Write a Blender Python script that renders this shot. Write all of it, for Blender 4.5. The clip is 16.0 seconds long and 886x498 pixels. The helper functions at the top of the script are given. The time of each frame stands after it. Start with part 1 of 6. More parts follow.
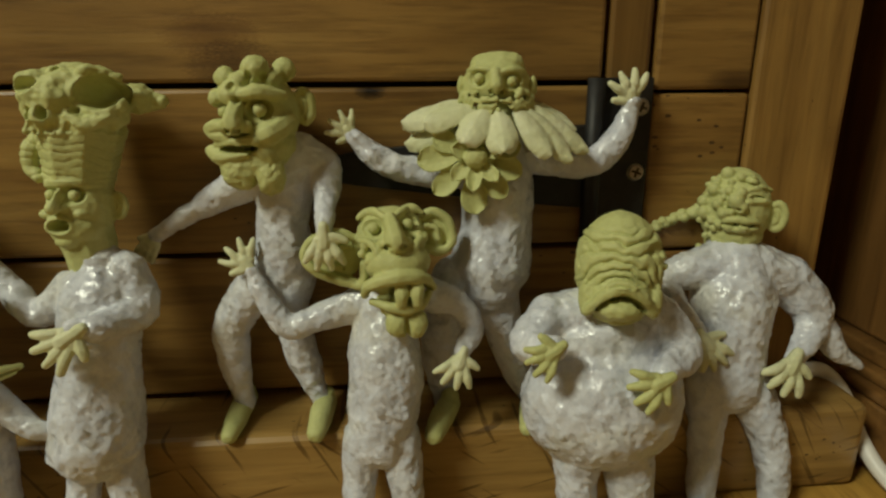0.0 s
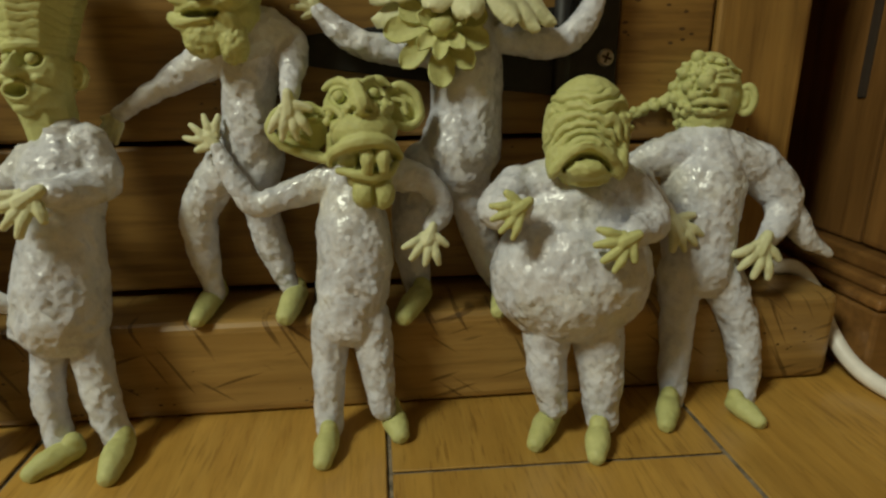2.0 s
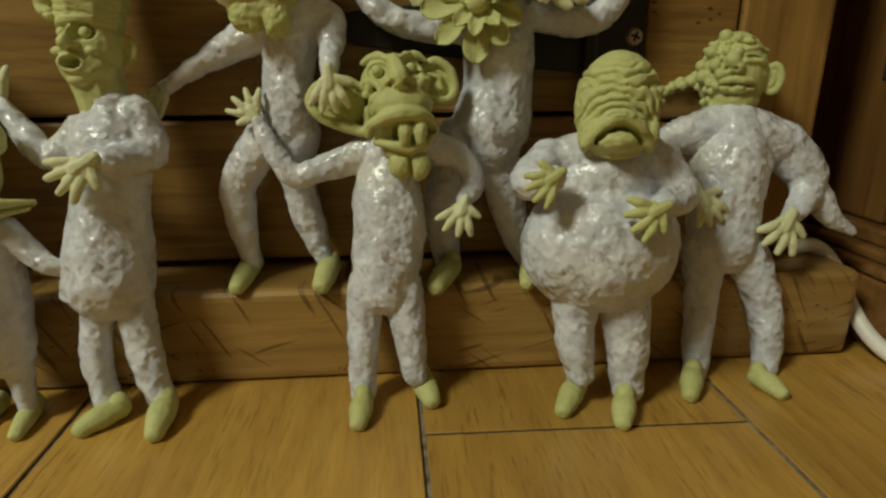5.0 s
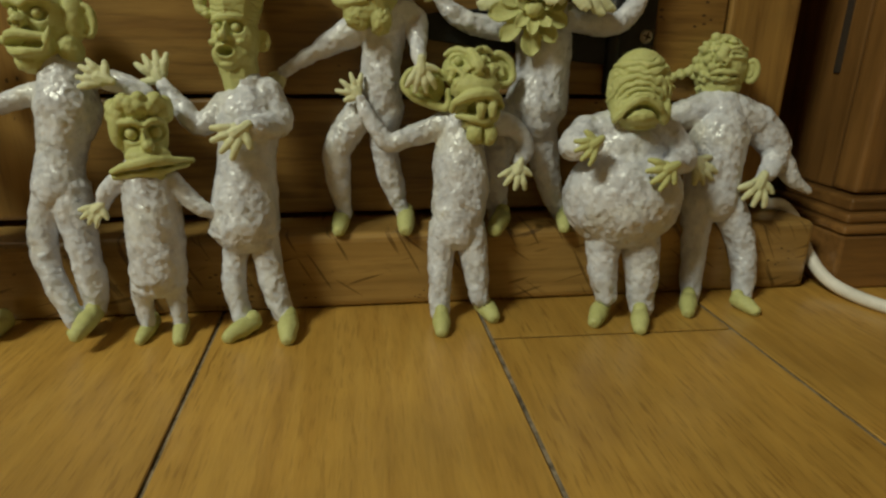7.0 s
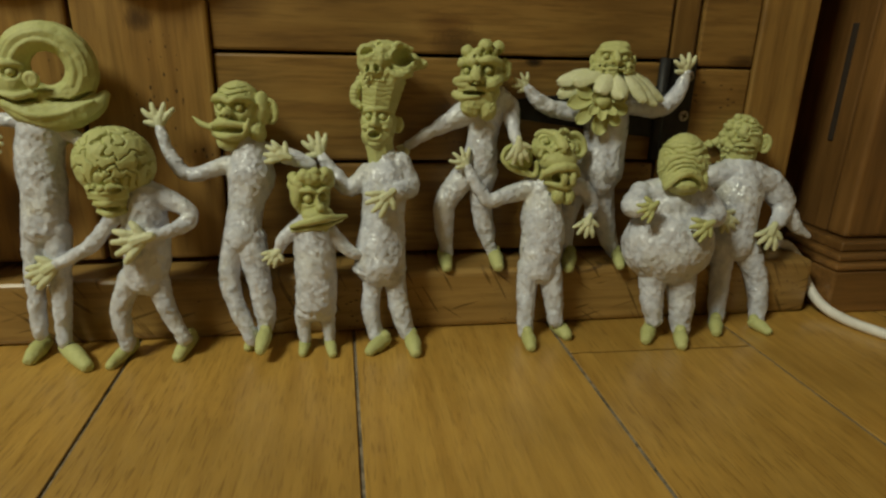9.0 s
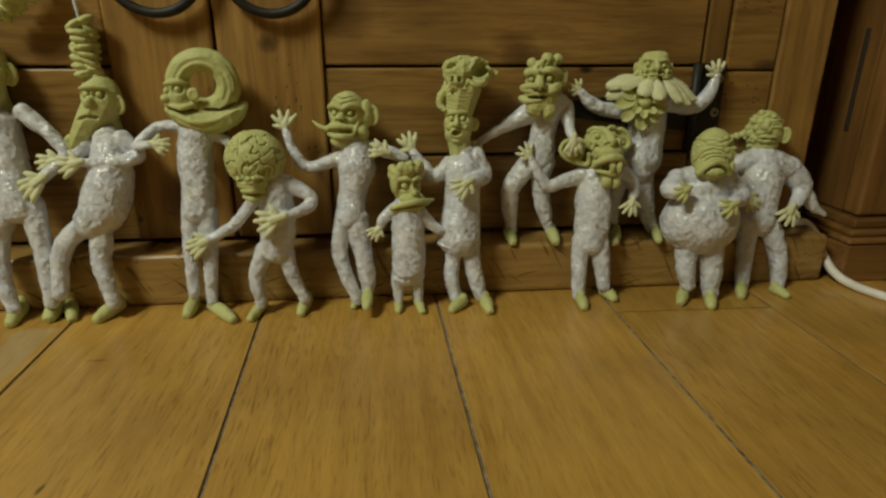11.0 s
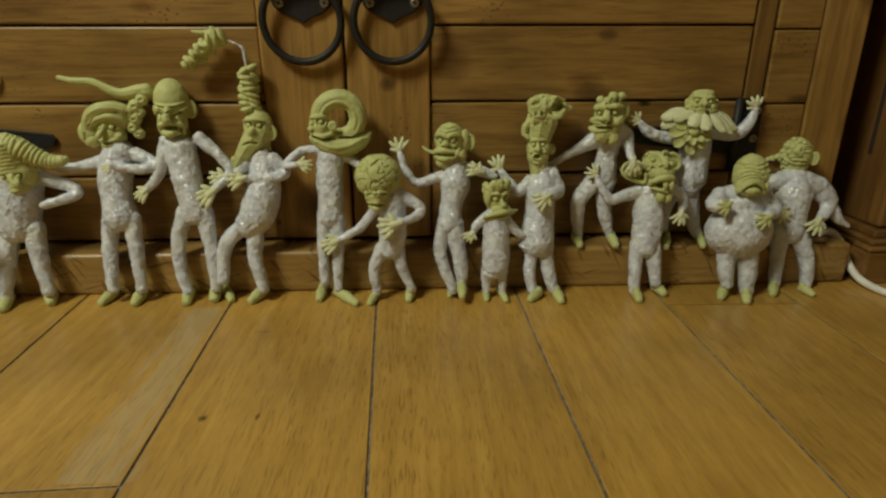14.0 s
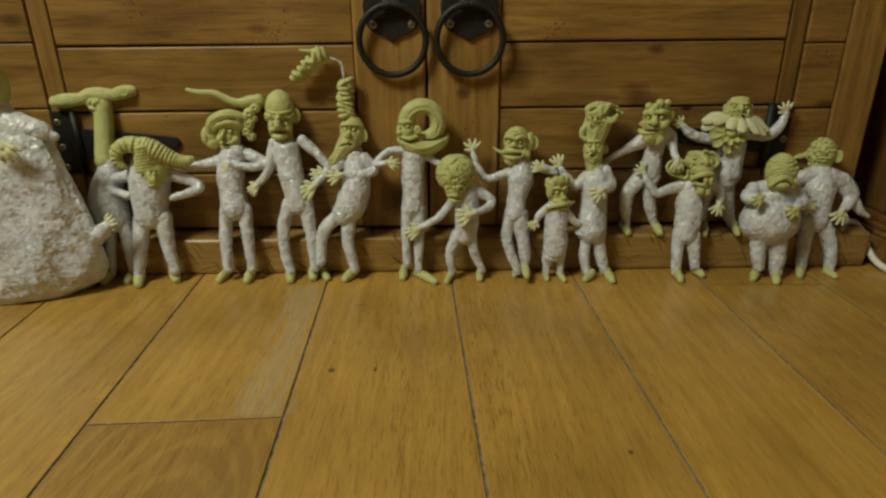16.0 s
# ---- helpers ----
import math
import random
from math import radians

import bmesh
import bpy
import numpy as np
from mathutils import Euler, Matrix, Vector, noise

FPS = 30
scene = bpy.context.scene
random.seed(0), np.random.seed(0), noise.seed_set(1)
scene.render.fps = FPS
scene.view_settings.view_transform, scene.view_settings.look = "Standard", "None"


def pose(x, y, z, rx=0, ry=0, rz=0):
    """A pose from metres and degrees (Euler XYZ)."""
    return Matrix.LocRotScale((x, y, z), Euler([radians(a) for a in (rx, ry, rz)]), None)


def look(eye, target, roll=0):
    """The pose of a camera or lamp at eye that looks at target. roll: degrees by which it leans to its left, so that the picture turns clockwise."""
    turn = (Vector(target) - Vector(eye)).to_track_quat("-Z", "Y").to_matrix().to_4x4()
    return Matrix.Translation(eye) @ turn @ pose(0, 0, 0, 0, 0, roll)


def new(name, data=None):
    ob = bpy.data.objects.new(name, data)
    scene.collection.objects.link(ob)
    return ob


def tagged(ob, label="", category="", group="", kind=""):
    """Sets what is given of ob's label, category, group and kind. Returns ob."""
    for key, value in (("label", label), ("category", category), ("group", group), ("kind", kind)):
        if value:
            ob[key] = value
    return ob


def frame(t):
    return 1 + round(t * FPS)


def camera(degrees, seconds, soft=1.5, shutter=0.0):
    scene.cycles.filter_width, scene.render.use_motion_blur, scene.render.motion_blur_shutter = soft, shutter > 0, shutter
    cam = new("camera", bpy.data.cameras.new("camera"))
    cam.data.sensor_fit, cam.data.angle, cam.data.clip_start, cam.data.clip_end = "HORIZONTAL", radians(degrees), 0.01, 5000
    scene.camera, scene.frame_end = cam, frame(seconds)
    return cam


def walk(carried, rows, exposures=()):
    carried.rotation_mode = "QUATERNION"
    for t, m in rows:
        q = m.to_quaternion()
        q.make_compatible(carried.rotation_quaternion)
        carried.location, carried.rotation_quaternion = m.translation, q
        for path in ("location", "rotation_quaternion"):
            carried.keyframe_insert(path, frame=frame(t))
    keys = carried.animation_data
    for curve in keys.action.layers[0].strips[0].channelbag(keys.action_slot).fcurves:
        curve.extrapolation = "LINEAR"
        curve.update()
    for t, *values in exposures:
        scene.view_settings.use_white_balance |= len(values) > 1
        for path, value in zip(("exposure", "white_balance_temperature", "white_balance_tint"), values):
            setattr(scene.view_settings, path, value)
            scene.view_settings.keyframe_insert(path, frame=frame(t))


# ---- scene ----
cam = camera(74.6, 16.0, soft=2.45)
PATH = [
    (0, (0.099, 0.136, 0.179), (0.256, 2.047, -0.391), -0.4),
    (0.5, (0.104, 0.128, 0.161), (0.287, 2.035, -0.414), -0.5),
    (1, (0.106, 0.126, 0.149), (0.307, 2.03, -0.43), 0.3),
    (1.5, (0.107, 0.124, 0.143), (0.305, 2.027, -0.44), -0.7),
    (2, (0.106, 0.124, 0.136), (0.293, 2.025, -0.454), -0.6),
    (2.5, (0.104, 0.125, 0.135), (0.275, 2.029, -0.452), -1.0),
    (3, (0.102, 0.126, 0.135), (0.247, 2.032, -0.454), -1.2),
    (3.5, (0.101, 0.125, 0.134), (0.23, 2.032, -0.457), -1.1),
    (4, (0.1, 0.124, 0.132), (0.227, 2.027, -0.47), -1.0),
    (4.2, (0.101, 0.124, 0.132), (0.23, 2.026, -0.472), -0.8),
    (6.3, (0.071, 0.074, 0.124), (0.282, 1.966, -0.489), -0.2),
    (6.5, (0.065, 0.066, 0.128), (0.289, 1.951, -0.501), -0.1),
    (7, (0.046, 0.051, 0.132), (0.297, 1.926, -0.515), 0.6),
    (7.5, (0.028, 0.036, 0.144), (0.283, 1.91, -0.509), 0.3),
    (8, (0.009, 0.02, 0.149), (0.272, 1.888, -0.516), 1.5),
    (8.5, (-0.007, 0.007, 0.168), (0.276, 1.878, -0.481), 1.5),
    (9, (-0.026, -0.014, 0.176), (0.258, 1.863, -0.454), 1.3),
    (9.5, (-0.04, -0.034, 0.179), (0.217, 1.85, -0.438), 0.6),
    (9.7, (-0.045, -0.041, 0.18), (0.19, 1.849, -0.432), -0.3),
    (12, (-0.078, -0.119, 0.209), (0.074, 1.745, -0.5), 0.4),
    (12.5, (-0.085, -0.131, 0.217), (0.053, 1.737, -0.484), -0.3),
    (13, (-0.097, -0.147, 0.222), (0.011, 1.728, -0.464), -0.5),
    (13.5, (-0.107, -0.163, 0.224), (-0.018, 1.717, -0.453), -0.6),
    (14, (-0.121, -0.181, 0.232), (-0.05, 1.697, -0.451), -0.1),
    (14.5, (-0.137, -0.197, 0.235), (-0.079, 1.675, -0.466), -0.4),
    (15, (-0.153, -0.218, 0.241), (-0.117, 1.654, -0.463), -0.1),
    (15.5, (-0.165, -0.238, 0.247), (-0.146, 1.634, -0.458), -0.5),
    (16, (-0.176, -0.262, 0.257), (-0.168, 1.607, -0.454), -0.6),
]
walk(cam, [(t, look(eye, target, roll)) for t, eye, target, roll in PATH], [(0, 0.0), (6.5, -0.03), (9, -0.17), (12, -0.2), (16, -0.24)])

# ---- light: one warm lamp in front of the cabinet, to its left ----
world = bpy.data.worlds.new("world")
scene.world = world
world.use_nodes = True
world.node_tree.nodes["Background"].inputs[0].default_value = (0.9, 0.75, 0.55, 1)
world.node_tree.nodes["Background"].inputs[1].default_value = 0.05


def lamp(name, place, target, size, watts, colour):
    data = bpy.data.lights.new(name, "AREA")
    data.shape, data.size, data.energy, data.color = "DISK", size, watts, colour
    ob = new(name, data)
    ob.matrix_world = look(place, target)
    return ob


lamp("room_lamp_light", (-1.03, -0.45, 1.46), (-0.2, 0.3, 0.0), 0.46, 22.3, (0.98, 1.0, 0.76))


# ---- materials ----
def material(name, rough=0.5, metal=0.0):
    m = bpy.data.materials.new(name)
    m.use_nodes = True
    b = m.node_tree.nodes["Principled BSDF"]
    b.inputs["Roughness"].default_value, b.inputs["Metallic"].default_value = rough, metal
    return m, m.node_tree, b


def node(nt, kind, **values):
    n = nt.nodes.new(kind)
    for key, value in values.items():
        n.inputs[key.replace("_", " ")].default_value = value
    return n


def ramp(nt, source, stops):
    n = nt.nodes.new("ShaderNodeValToRGB")
    while len(n.color_ramp.elements) < len(stops):
        n.color_ramp.elements.new(0.5)
    for e, (at, colour) in zip(n.color_ramp.elements, stops):
        e.position, e.color = at, (*colour, 1)
    nt.links.new(source, n.inputs[0])
    return n.outputs[0]


def mix(nt, kind, fac, a, b):
    n = nt.nodes.new("ShaderNodeMix")
    n.data_type, n.blend_type = "RGBA", kind
    for value, socket in ((fac, n.inputs[0]), (a, n.inputs[6]), (b, n.inputs[7])):
        if isinstance(value, bpy.types.NodeSocket):
            nt.links.new(value, socket)
        elif isinstance(value, tuple):
            socket.default_value = (*value, 1)
        else:
            socket.default_value = value
    return n.outputs[2]


def maths(nt, op, a, b):
    n = nt.nodes.new("ShaderNodeMath")
    n.operation = op
    for value, socket in ((a, n.inputs[0]), (b, n.inputs[1])):
        if isinstance(value, bpy.types.NodeSocket):
            nt.links.new(value, socket)
        else:
            socket.default_value = value
    return n.outputs[0]


def relief(nt, b, height, strength, distance):
    n = node(nt, "ShaderNodeBump", Strength=strength, Distance=distance)
    nt.links.new(height, n.inputs["Height"])
    nt.links.new(n.outputs[0], b.inputs["Normal"])


def wood(name, axis, tones, rough, stretch=14.0, grain=260.0, pits=True, coat=0.0, spread=0.25, arcs=0.3, fibres=0.5, marks=(), scratches=False, pores=False, worn=False):
    """Varnished board. axis: the way of its grain; tones: dark, middle, light."""
    m, nt, b = material(name, rough)
    b.inputs["Coat Weight"].default_value, b.inputs["Coat Roughness"].default_value = coat, 0.22
    coord, info = nt.nodes.new("ShaderNodeTexCoord"), nt.nodes.new("ShaderNodeObjectInfo")
    shift = nt.nodes.new("ShaderNodeVectorMath")
    shift.operation = "MULTIPLY_ADD"
    nt.links.new(info.outputs["Random"], shift.inputs[0])
    shift.inputs[1].default_value = (7.3, 4.1, 5.7)
    nt.links.new(coord.outputs["Object"], shift.inputs[2])
    along = nt.nodes.new("ShaderNodeMapping")
    scale = [1.0, 1.0, 1.0]
    scale["xyz".index(axis)] = 1.0 / stretch
    along.inputs["Scale"].default_value = scale
    nt.links.new(shift.outputs[0], along.inputs[0])

    def noisy(scale_, detail, rough_, source, warp=0.0):
        n = node(nt, "ShaderNodeTexNoise", Scale=scale_, Detail=detail, Roughness=rough_, Distortion=warp)
        nt.links.new(source, n.inputs["Vector"])
        return n.outputs["Fac"]

    fibre = noisy(grain, 6, 0.65, along.outputs[0], 0.3)
    bands = noisy(grain * 0.16, 3, 0.5, along.outputs[0], 1.2)
    cloud = noisy(9.0, 3, 0.6, shift.outputs[0])
    # growth rings that bend round the heart of the board
    wave = node(nt, "ShaderNodeTexWave", Scale=22.0, Distortion=9.0, Detail=2.0, Detail_Scale=0.6)
    nt.links.new(along.outputs[0], wave.inputs["Vector"])
    colour = ramp(nt, bands, [(0.3, tones[0]), (0.52, tones[1]), (0.75, tones[2])])
    colour = mix(nt, "MULTIPLY", fibres, colour, ramp(nt, fibre, [(0.33, (0.45, 0.4, 0.36)), (0.55, (1.0, 1.0, 1.0))]))
    colour = mix(nt, "MULTIPLY", arcs, colour, ramp(nt, wave.outputs["Fac"], [(0.0, (0.5, 0.45, 0.4)), (0.6, (1.0, 1.0, 1.0))]))
    colour = mix(nt, "MULTIPLY", 0.6, colour, ramp(nt, cloud, [(0.3, (0.62, 0.6, 0.58)), (0.7, (1.12, 1.08, 1.0))]))
    tone = node(nt, "ShaderNodeHueSaturation", Saturation=1.0)
    nt.links.new(maths(nt, "MULTIPLY_ADD", info.outputs["Random"], spread), tone.inputs["Value"])
    tone.inputs["Value"].links[0].from_node.inputs[2].default_value = 1.0 - spread / 2
    nt.links.new(colour, tone.inputs["Color"])
    colour = tone.outputs[0]
    height = fibre
    if pits:
        # old insect holes and short dark nicks, in drifts
        squash = nt.nodes.new("ShaderNodeMapping")
        scale = [1.0, 1.0, 1.0]
        scale["xyz".index(axis)] = 0.55
        squash.inputs["Scale"].default_value = scale
        nt.links.new(shift.outputs[0], squash.inputs[0])
        cells = node(nt, "ShaderNodeTexVoronoi", Scale=360.0)
        nt.links.new(squash.outputs[0], cells.inputs["Vector"])
        drift = noisy(16.0, 2, 0.5, shift.outputs[0])
        reach = maths(nt, "MULTIPLY", maths(nt, "SUBTRACT", drift, 0.5), 1.5)
        reach = maths(nt, "MINIMUM", reach, 0.26)
        hole = maths(nt, "LESS_THAN", cells.outputs["Distance"], reach)
        few = node(nt, "ShaderNodeTexWhiteNoise")
        nt.links.new(cells.outputs["Position"], few.inputs["Vector"])
        hole = maths(nt, "MULTIPLY", hole, maths(nt, "GREATER_THAN", few.outputs["Value"], 0.5))
        colour = mix(nt, "MIX", maths(nt, "MULTIPLY", hole, 0.8), colour, (0.035, 0.014, 0.006))
        # knots
        knot = node(nt, "ShaderNodeTexVoronoi", Scale=7.5)
        nt.links.new(shift.outputs[0], knot.inputs["Vector"])
        colour = mix(nt, "MULTIPLY", 1.0, colour, ramp(nt, knot.outputs["Distance"], [(0.04, (0.22, 0.17, 0.14)), (0.13, (0.55, 0.5, 0.45)), (0.2, (1.0, 1.0, 1.0))]))
        height = maths(nt, "SUBTRACT", fibre, maths(nt, "MULTIPLY", hole, 1.5))
    if pores:
        # short dark pores of the oak
        short = nt.nodes.new("ShaderNodeMapping")
        short.inputs["Scale"].default_value = (760.0, 62.0, 760.0)
        nt.links.new(shift.outputs[0], short.inputs[0])
        pore = ramp(nt, noisy(1.0, 2, 0.55, short.outputs[0]), [(0.34, (0.36, 0.28, 0.2)), (0.45, (1.0, 1.0, 1.0))])
        crowd = ramp(nt, noisy(14.0, 2, 0.5, along.outputs[0]), [(0.3, (0.16, 0.16, 0.16)), (0.7, (0.62, 0.62, 0.62))])
        colour = mix(nt, "MULTIPLY", crowd, colour, pore)
    if worn:
        # a pale strip along one board where the varnish has gone
        spot = nt.nodes.new("ShaderNodeSeparateXYZ")
        nt.links.new(nt.nodes.new("ShaderNodeNewGeometry").outputs["Position"], spot.inputs[0])
        near = maths(nt, "ABSOLUTE", maths(nt, "ADD", maths(nt, "ADD", spot.outputs["X"], maths(nt, "MULTIPLY", spot.outputs["Y"], 0.02)), 0.308), 0.0)
        band = maths(nt, "MINIMUM", maths(nt, "MAXIMUM", maths(nt, "MULTIPLY", maths(nt, "SUBTRACT", 0.017, maths(nt, "ADD", near, maths(nt, "MULTIPLY", maths(nt, "SUBTRACT", bands, 0.5), 0.06))), 110.0), 0.0), 1.0)
        span = maths(nt, "MULTIPLY", maths(nt, "GREATER_THAN", spot.outputs["Y"], 0.085), maths(nt, "LESS_THAN", spot.outputs["Y"], 0.31))
        colour = mix(nt, "MIX", maths(nt, "MULTIPLY", maths(nt, "MULTIPLY", band, span), maths(nt, "MULTIPLY", fibre, 0.85)), colour, (0.46, 0.38, 0.24))
        # flame figure in the short board in front of it
        flame = nt.nodes.new("ShaderNodeVectorMath")
        flame.operation = "MULTIPLY_ADD"
        nt.links.new(spot.inputs[0].links[0].from_socket, flame.inputs[0])
        flame.inputs[1].default_value, flame.inputs[2].default_value = (1.0, 0.3, 0.0), (0.34, 0.03, 0.0)
        reach = nt.nodes.new("ShaderNodeVectorMath")
        reach.operation = "LENGTH"
        nt.links.new(flame.outputs[0], reach.inputs[0])
        wavy = maths(nt, "ADD", maths(nt, "MULTIPLY", reach.outputs["Value"], 640.0), maths(nt, "MULTIPLY", cloud, 16.0))
        board = maths(nt, "MULTIPLY", maths(nt, "LESS_THAN", spot.outputs["Y"], 0.079), maths(nt, "LESS_THAN", maths(nt, "ABSOLUTE", maths(nt, "ADD", spot.outputs["X"], 0.356), 0.0), 0.067))
        line = ramp(nt, maths(nt, "SINE", wavy, 0.0), [(0.1, (0.62, 0.52, 0.42)), (0.75, (1.0, 1.0, 1.0))])
        colour = mix(nt, "MULTIPLY", maths(nt, "MULTIPLY", board, 0.34), colour, line)
    if scratches:
        # saw and knife marks across the grain
        for turn, seed_, least in ((-62, 0.0, 0.66), (16, 3.0, 0.68), (-38, 6.0, 0.7)):
            slant = nt.nodes.new("ShaderNodeMapping")
            slant.inputs["Rotation"].default_value = (0, radians(turn), 0)
            nt.links.new(coord.outputs["Object"], slant.inputs[0])
            drawn = nt.nodes.new("ShaderNodeMapping")
            drawn.inputs["Scale"].default_value = (26.0, 20.0, 330.0)
            drawn.inputs["Location"].default_value = (seed_, 0, 0)
            nt.links.new(slant.outputs[0], drawn.inputs[0])
            lines = noisy(1.0, 1, 0.4, drawn.outputs[0])
            colour = mix(nt, "MULTIPLY", 0.8, colour, ramp(nt, lines, [(least, (1.0, 1.0, 1.0)), (least + 0.05, (0.32, 0.27, 0.22))]))
    if marks:
        place = nt.nodes.new("ShaderNodeNewGeometry").outputs["Position"]
        rough_edge = node(nt, "ShaderNodeTexNoise", Scale=160.0, Detail=3.0)
        for middle, reach, depth in marks:
            off = nt.nodes.new("ShaderNodeVectorMath")
            off.operation = "SUBTRACT"
            nt.links.new(place, off.inputs[0])
            off.inputs[1].default_value = middle
            part_ = nt.nodes.new("ShaderNodeVectorMath")
            part_.operation = "DIVIDE"
            nt.links.new(off.outputs[0], part_.inputs[0])
            part_.inputs[1].default_value = reach
            far_ = nt.nodes.new("ShaderNodeVectorMath")
            far_.operation = "LENGTH"
            nt.links.new(part_.outputs[0], far_.inputs[0])
            d = maths(nt, "ADD", far_.outputs["Value"], maths(nt, "MULTIPLY", rough_edge.outputs["Fac"], 0.7))
            shade = tuple(depth * k for k in (1.0, 0.88, 0.8))
            colour = mix(nt, "MULTIPLY", 1.0, colour, ramp(nt, d, [(0.5, shade), (0.85, tuple((c + 1.0) / 2 for c in shade)), (1.0, (1.0, 1.0, 1.0))]))
    nt.links.new(colour, b.inputs["Base Color"])
    nt.links.new(maths(nt, "MULTIPLY_ADD", cloud, 0.25), b.inputs["Roughness"])
    b.inputs["Roughness"].links[0].from_node.inputs[2].default_value = rough - 0.12
    relief(nt, b, height, 0.35, 0.0006)
    return m


FACE = 0.374
PINE = ((0.242, 0.128, 0.034), (0.346, 0.197, 0.054), (0.427, 0.257, 0.075))
OAK = ((0.43, 0.245, 0.051), (0.485, 0.286, 0.063), (0.535, 0.326, 0.078))
DARK = ((0.15, 0.074, 0.023), (0.235, 0.118, 0.036), (0.31, 0.16, 0.05))
KNOTS = [((0.0905, FACE, 0.1735), (0.0105, 0.1, 0.0055), 0.05), ((0.040, FACE, 0.182), (0.032, 0.1, 0.017), 0.42), ((0.050, FACE, 0.2345), (0.017, 0.1, 0.009), 0.4), ((0.032, FACE, 0.194), (0.03, 0.1, 0.014), 0.6),
         ((-0.608, FACE, 0.269), (0.022, 0.1, 0.012), 0.5), ((0.240, FACE, 0.176), (0.022, 0.1, 0.009), 0.35), ((-0.36, FACE, 0.258), (0.02, 0.1, 0.01), 0.7)]
pine_across = wood("pine_across", "x", PINE, 0.42, coat=0.15, fibres=0.65, grain=340.0, marks=KNOTS)
pine_upright = wood("pine_upright", "z", PINE, 0.42, coat=0.15, marks=[((-0.150, FACE, 0.1925), (0.014, 0.1, 0.012), 0.3), ((-0.262, FACE, 0.062), (0.006, 0.1, 0.006), 0.2)])
beam_wood = wood("beam_wood", "x", ((0.37, 0.222, 0.068), (0.47, 0.293, 0.094), (0.55, 0.355, 0.12)), 0.38, coat=0.25, scratches=True)
dark_upright = wood("dark_upright", "z", DARK, 0.36, pits=False, coat=0.3)
dark_across = wood("dark_across", "x", DARK, 0.36, pits=False, coat=0.3)
NICKS = [((-0.265, 0.142, 0), (0.0055, 0.006, 1), 0.2), ((-0.230, 0.142, 0), (0.0025, 0.007, 1), 0.3), ((-0.055, 0.041, 0), (0.0035, 0.004, 1), 0.25), ((-0.256, 0.26, 0), (0.014, 0.002, 1), 0.45)]
floor_wood = wood("floor_wood", "y", OAK, 0.40, stretch=11.0, grain=520.0, pits=False, coat=0.3, spread=0.26, arcs=0.12, fibres=0.22, marks=NICKS, pores=True, worn=True)


def plain(name, colour, rough, metal=0.0, mottling=0.15, size=60.0, bump=0.2, depth=0.0004):
    m, nt, b = material(name, rough, metal)
    coord = nt.nodes.new("ShaderNodeTexCoord")
    n = node(nt, "ShaderNodeTexNoise", Scale=size, Detail=5.0, Roughness=0.6)
    nt.links.new(coord.outputs["Object"], n.inputs["Vector"])
    low = tuple(c * (1 - mottling) for c in colour)
    high = tuple(min(1.0, c * (1 + mottling)) for c in colour)
    nt.links.new(ramp(nt, n.outputs["Fac"], [(0.3, low), (0.7, high)]), b.inputs["Base Color"])
    relief(nt, b, n.outputs["Fac"], bump, depth)
    return m


iron = plain("black_iron", (0.017, 0.016, 0.0155), 0.55, 0.3, 0.4, 220.0, 0.4)
steel = plain("dull_steel", (0.42, 0.38, 0.32), 0.4, 0.9, 0.2, 300.0)
joint_dust = plain("joint_dust", (0.21, 0.17, 0.12), 0.95, mottling=0.7, size=190.0, bump=0.6)
# near-black colour standing in for the shade inside gaps and slots
shadow_gap = plain("gap_shade", (0.03, 0.018, 0.01), 0.9)
wall_paint = plain("wall_paint", (0.84, 0.78, 0.68), 0.85, size=8.0)
cable_white = plain("cable_white", (0.78, 0.76, 0.72), 0.4)


def clay_material(name, low, high):
    """Matt yellow-green modelling clay with finger marks."""
    m, nt, b = material(name, 0.62)
    b.inputs["Subsurface Weight"].default_value = 0.08
    b.inputs["Subsurface Radius"].default_value = (0.002, 0.002, 0.001)
    coord = nt.nodes.new("ShaderNodeTexCoord")
    broad = node(nt, "ShaderNodeTexNoise", Scale=70.0, Detail=3.0)
    fine = node(nt, "ShaderNodeTexNoise", Scale=620.0, Detail=4.0, Roughness=0.6)
    for n in (broad, fine):
        nt.links.new(coord.outputs["Object"], n.inputs["Vector"])
    colour = ramp(nt, broad.outputs["Fac"], [(0.3, low), (0.7, high)])
    nt.links.new(mix(nt, "MULTIPLY", 0.4, colour, ramp(nt, fine.outputs["Fac"], [(0.3, (0.8, 0.8, 0.75)), (0.6, (1.0, 1.0, 1.0))])), b.inputs["Base Color"])
    relief(nt, b, maths(nt, "ADD", broad.outputs["Fac"], maths(nt, "MULTIPLY", fine.outputs["Fac"], 0.25)), 0.5, 0.0012)
    return m


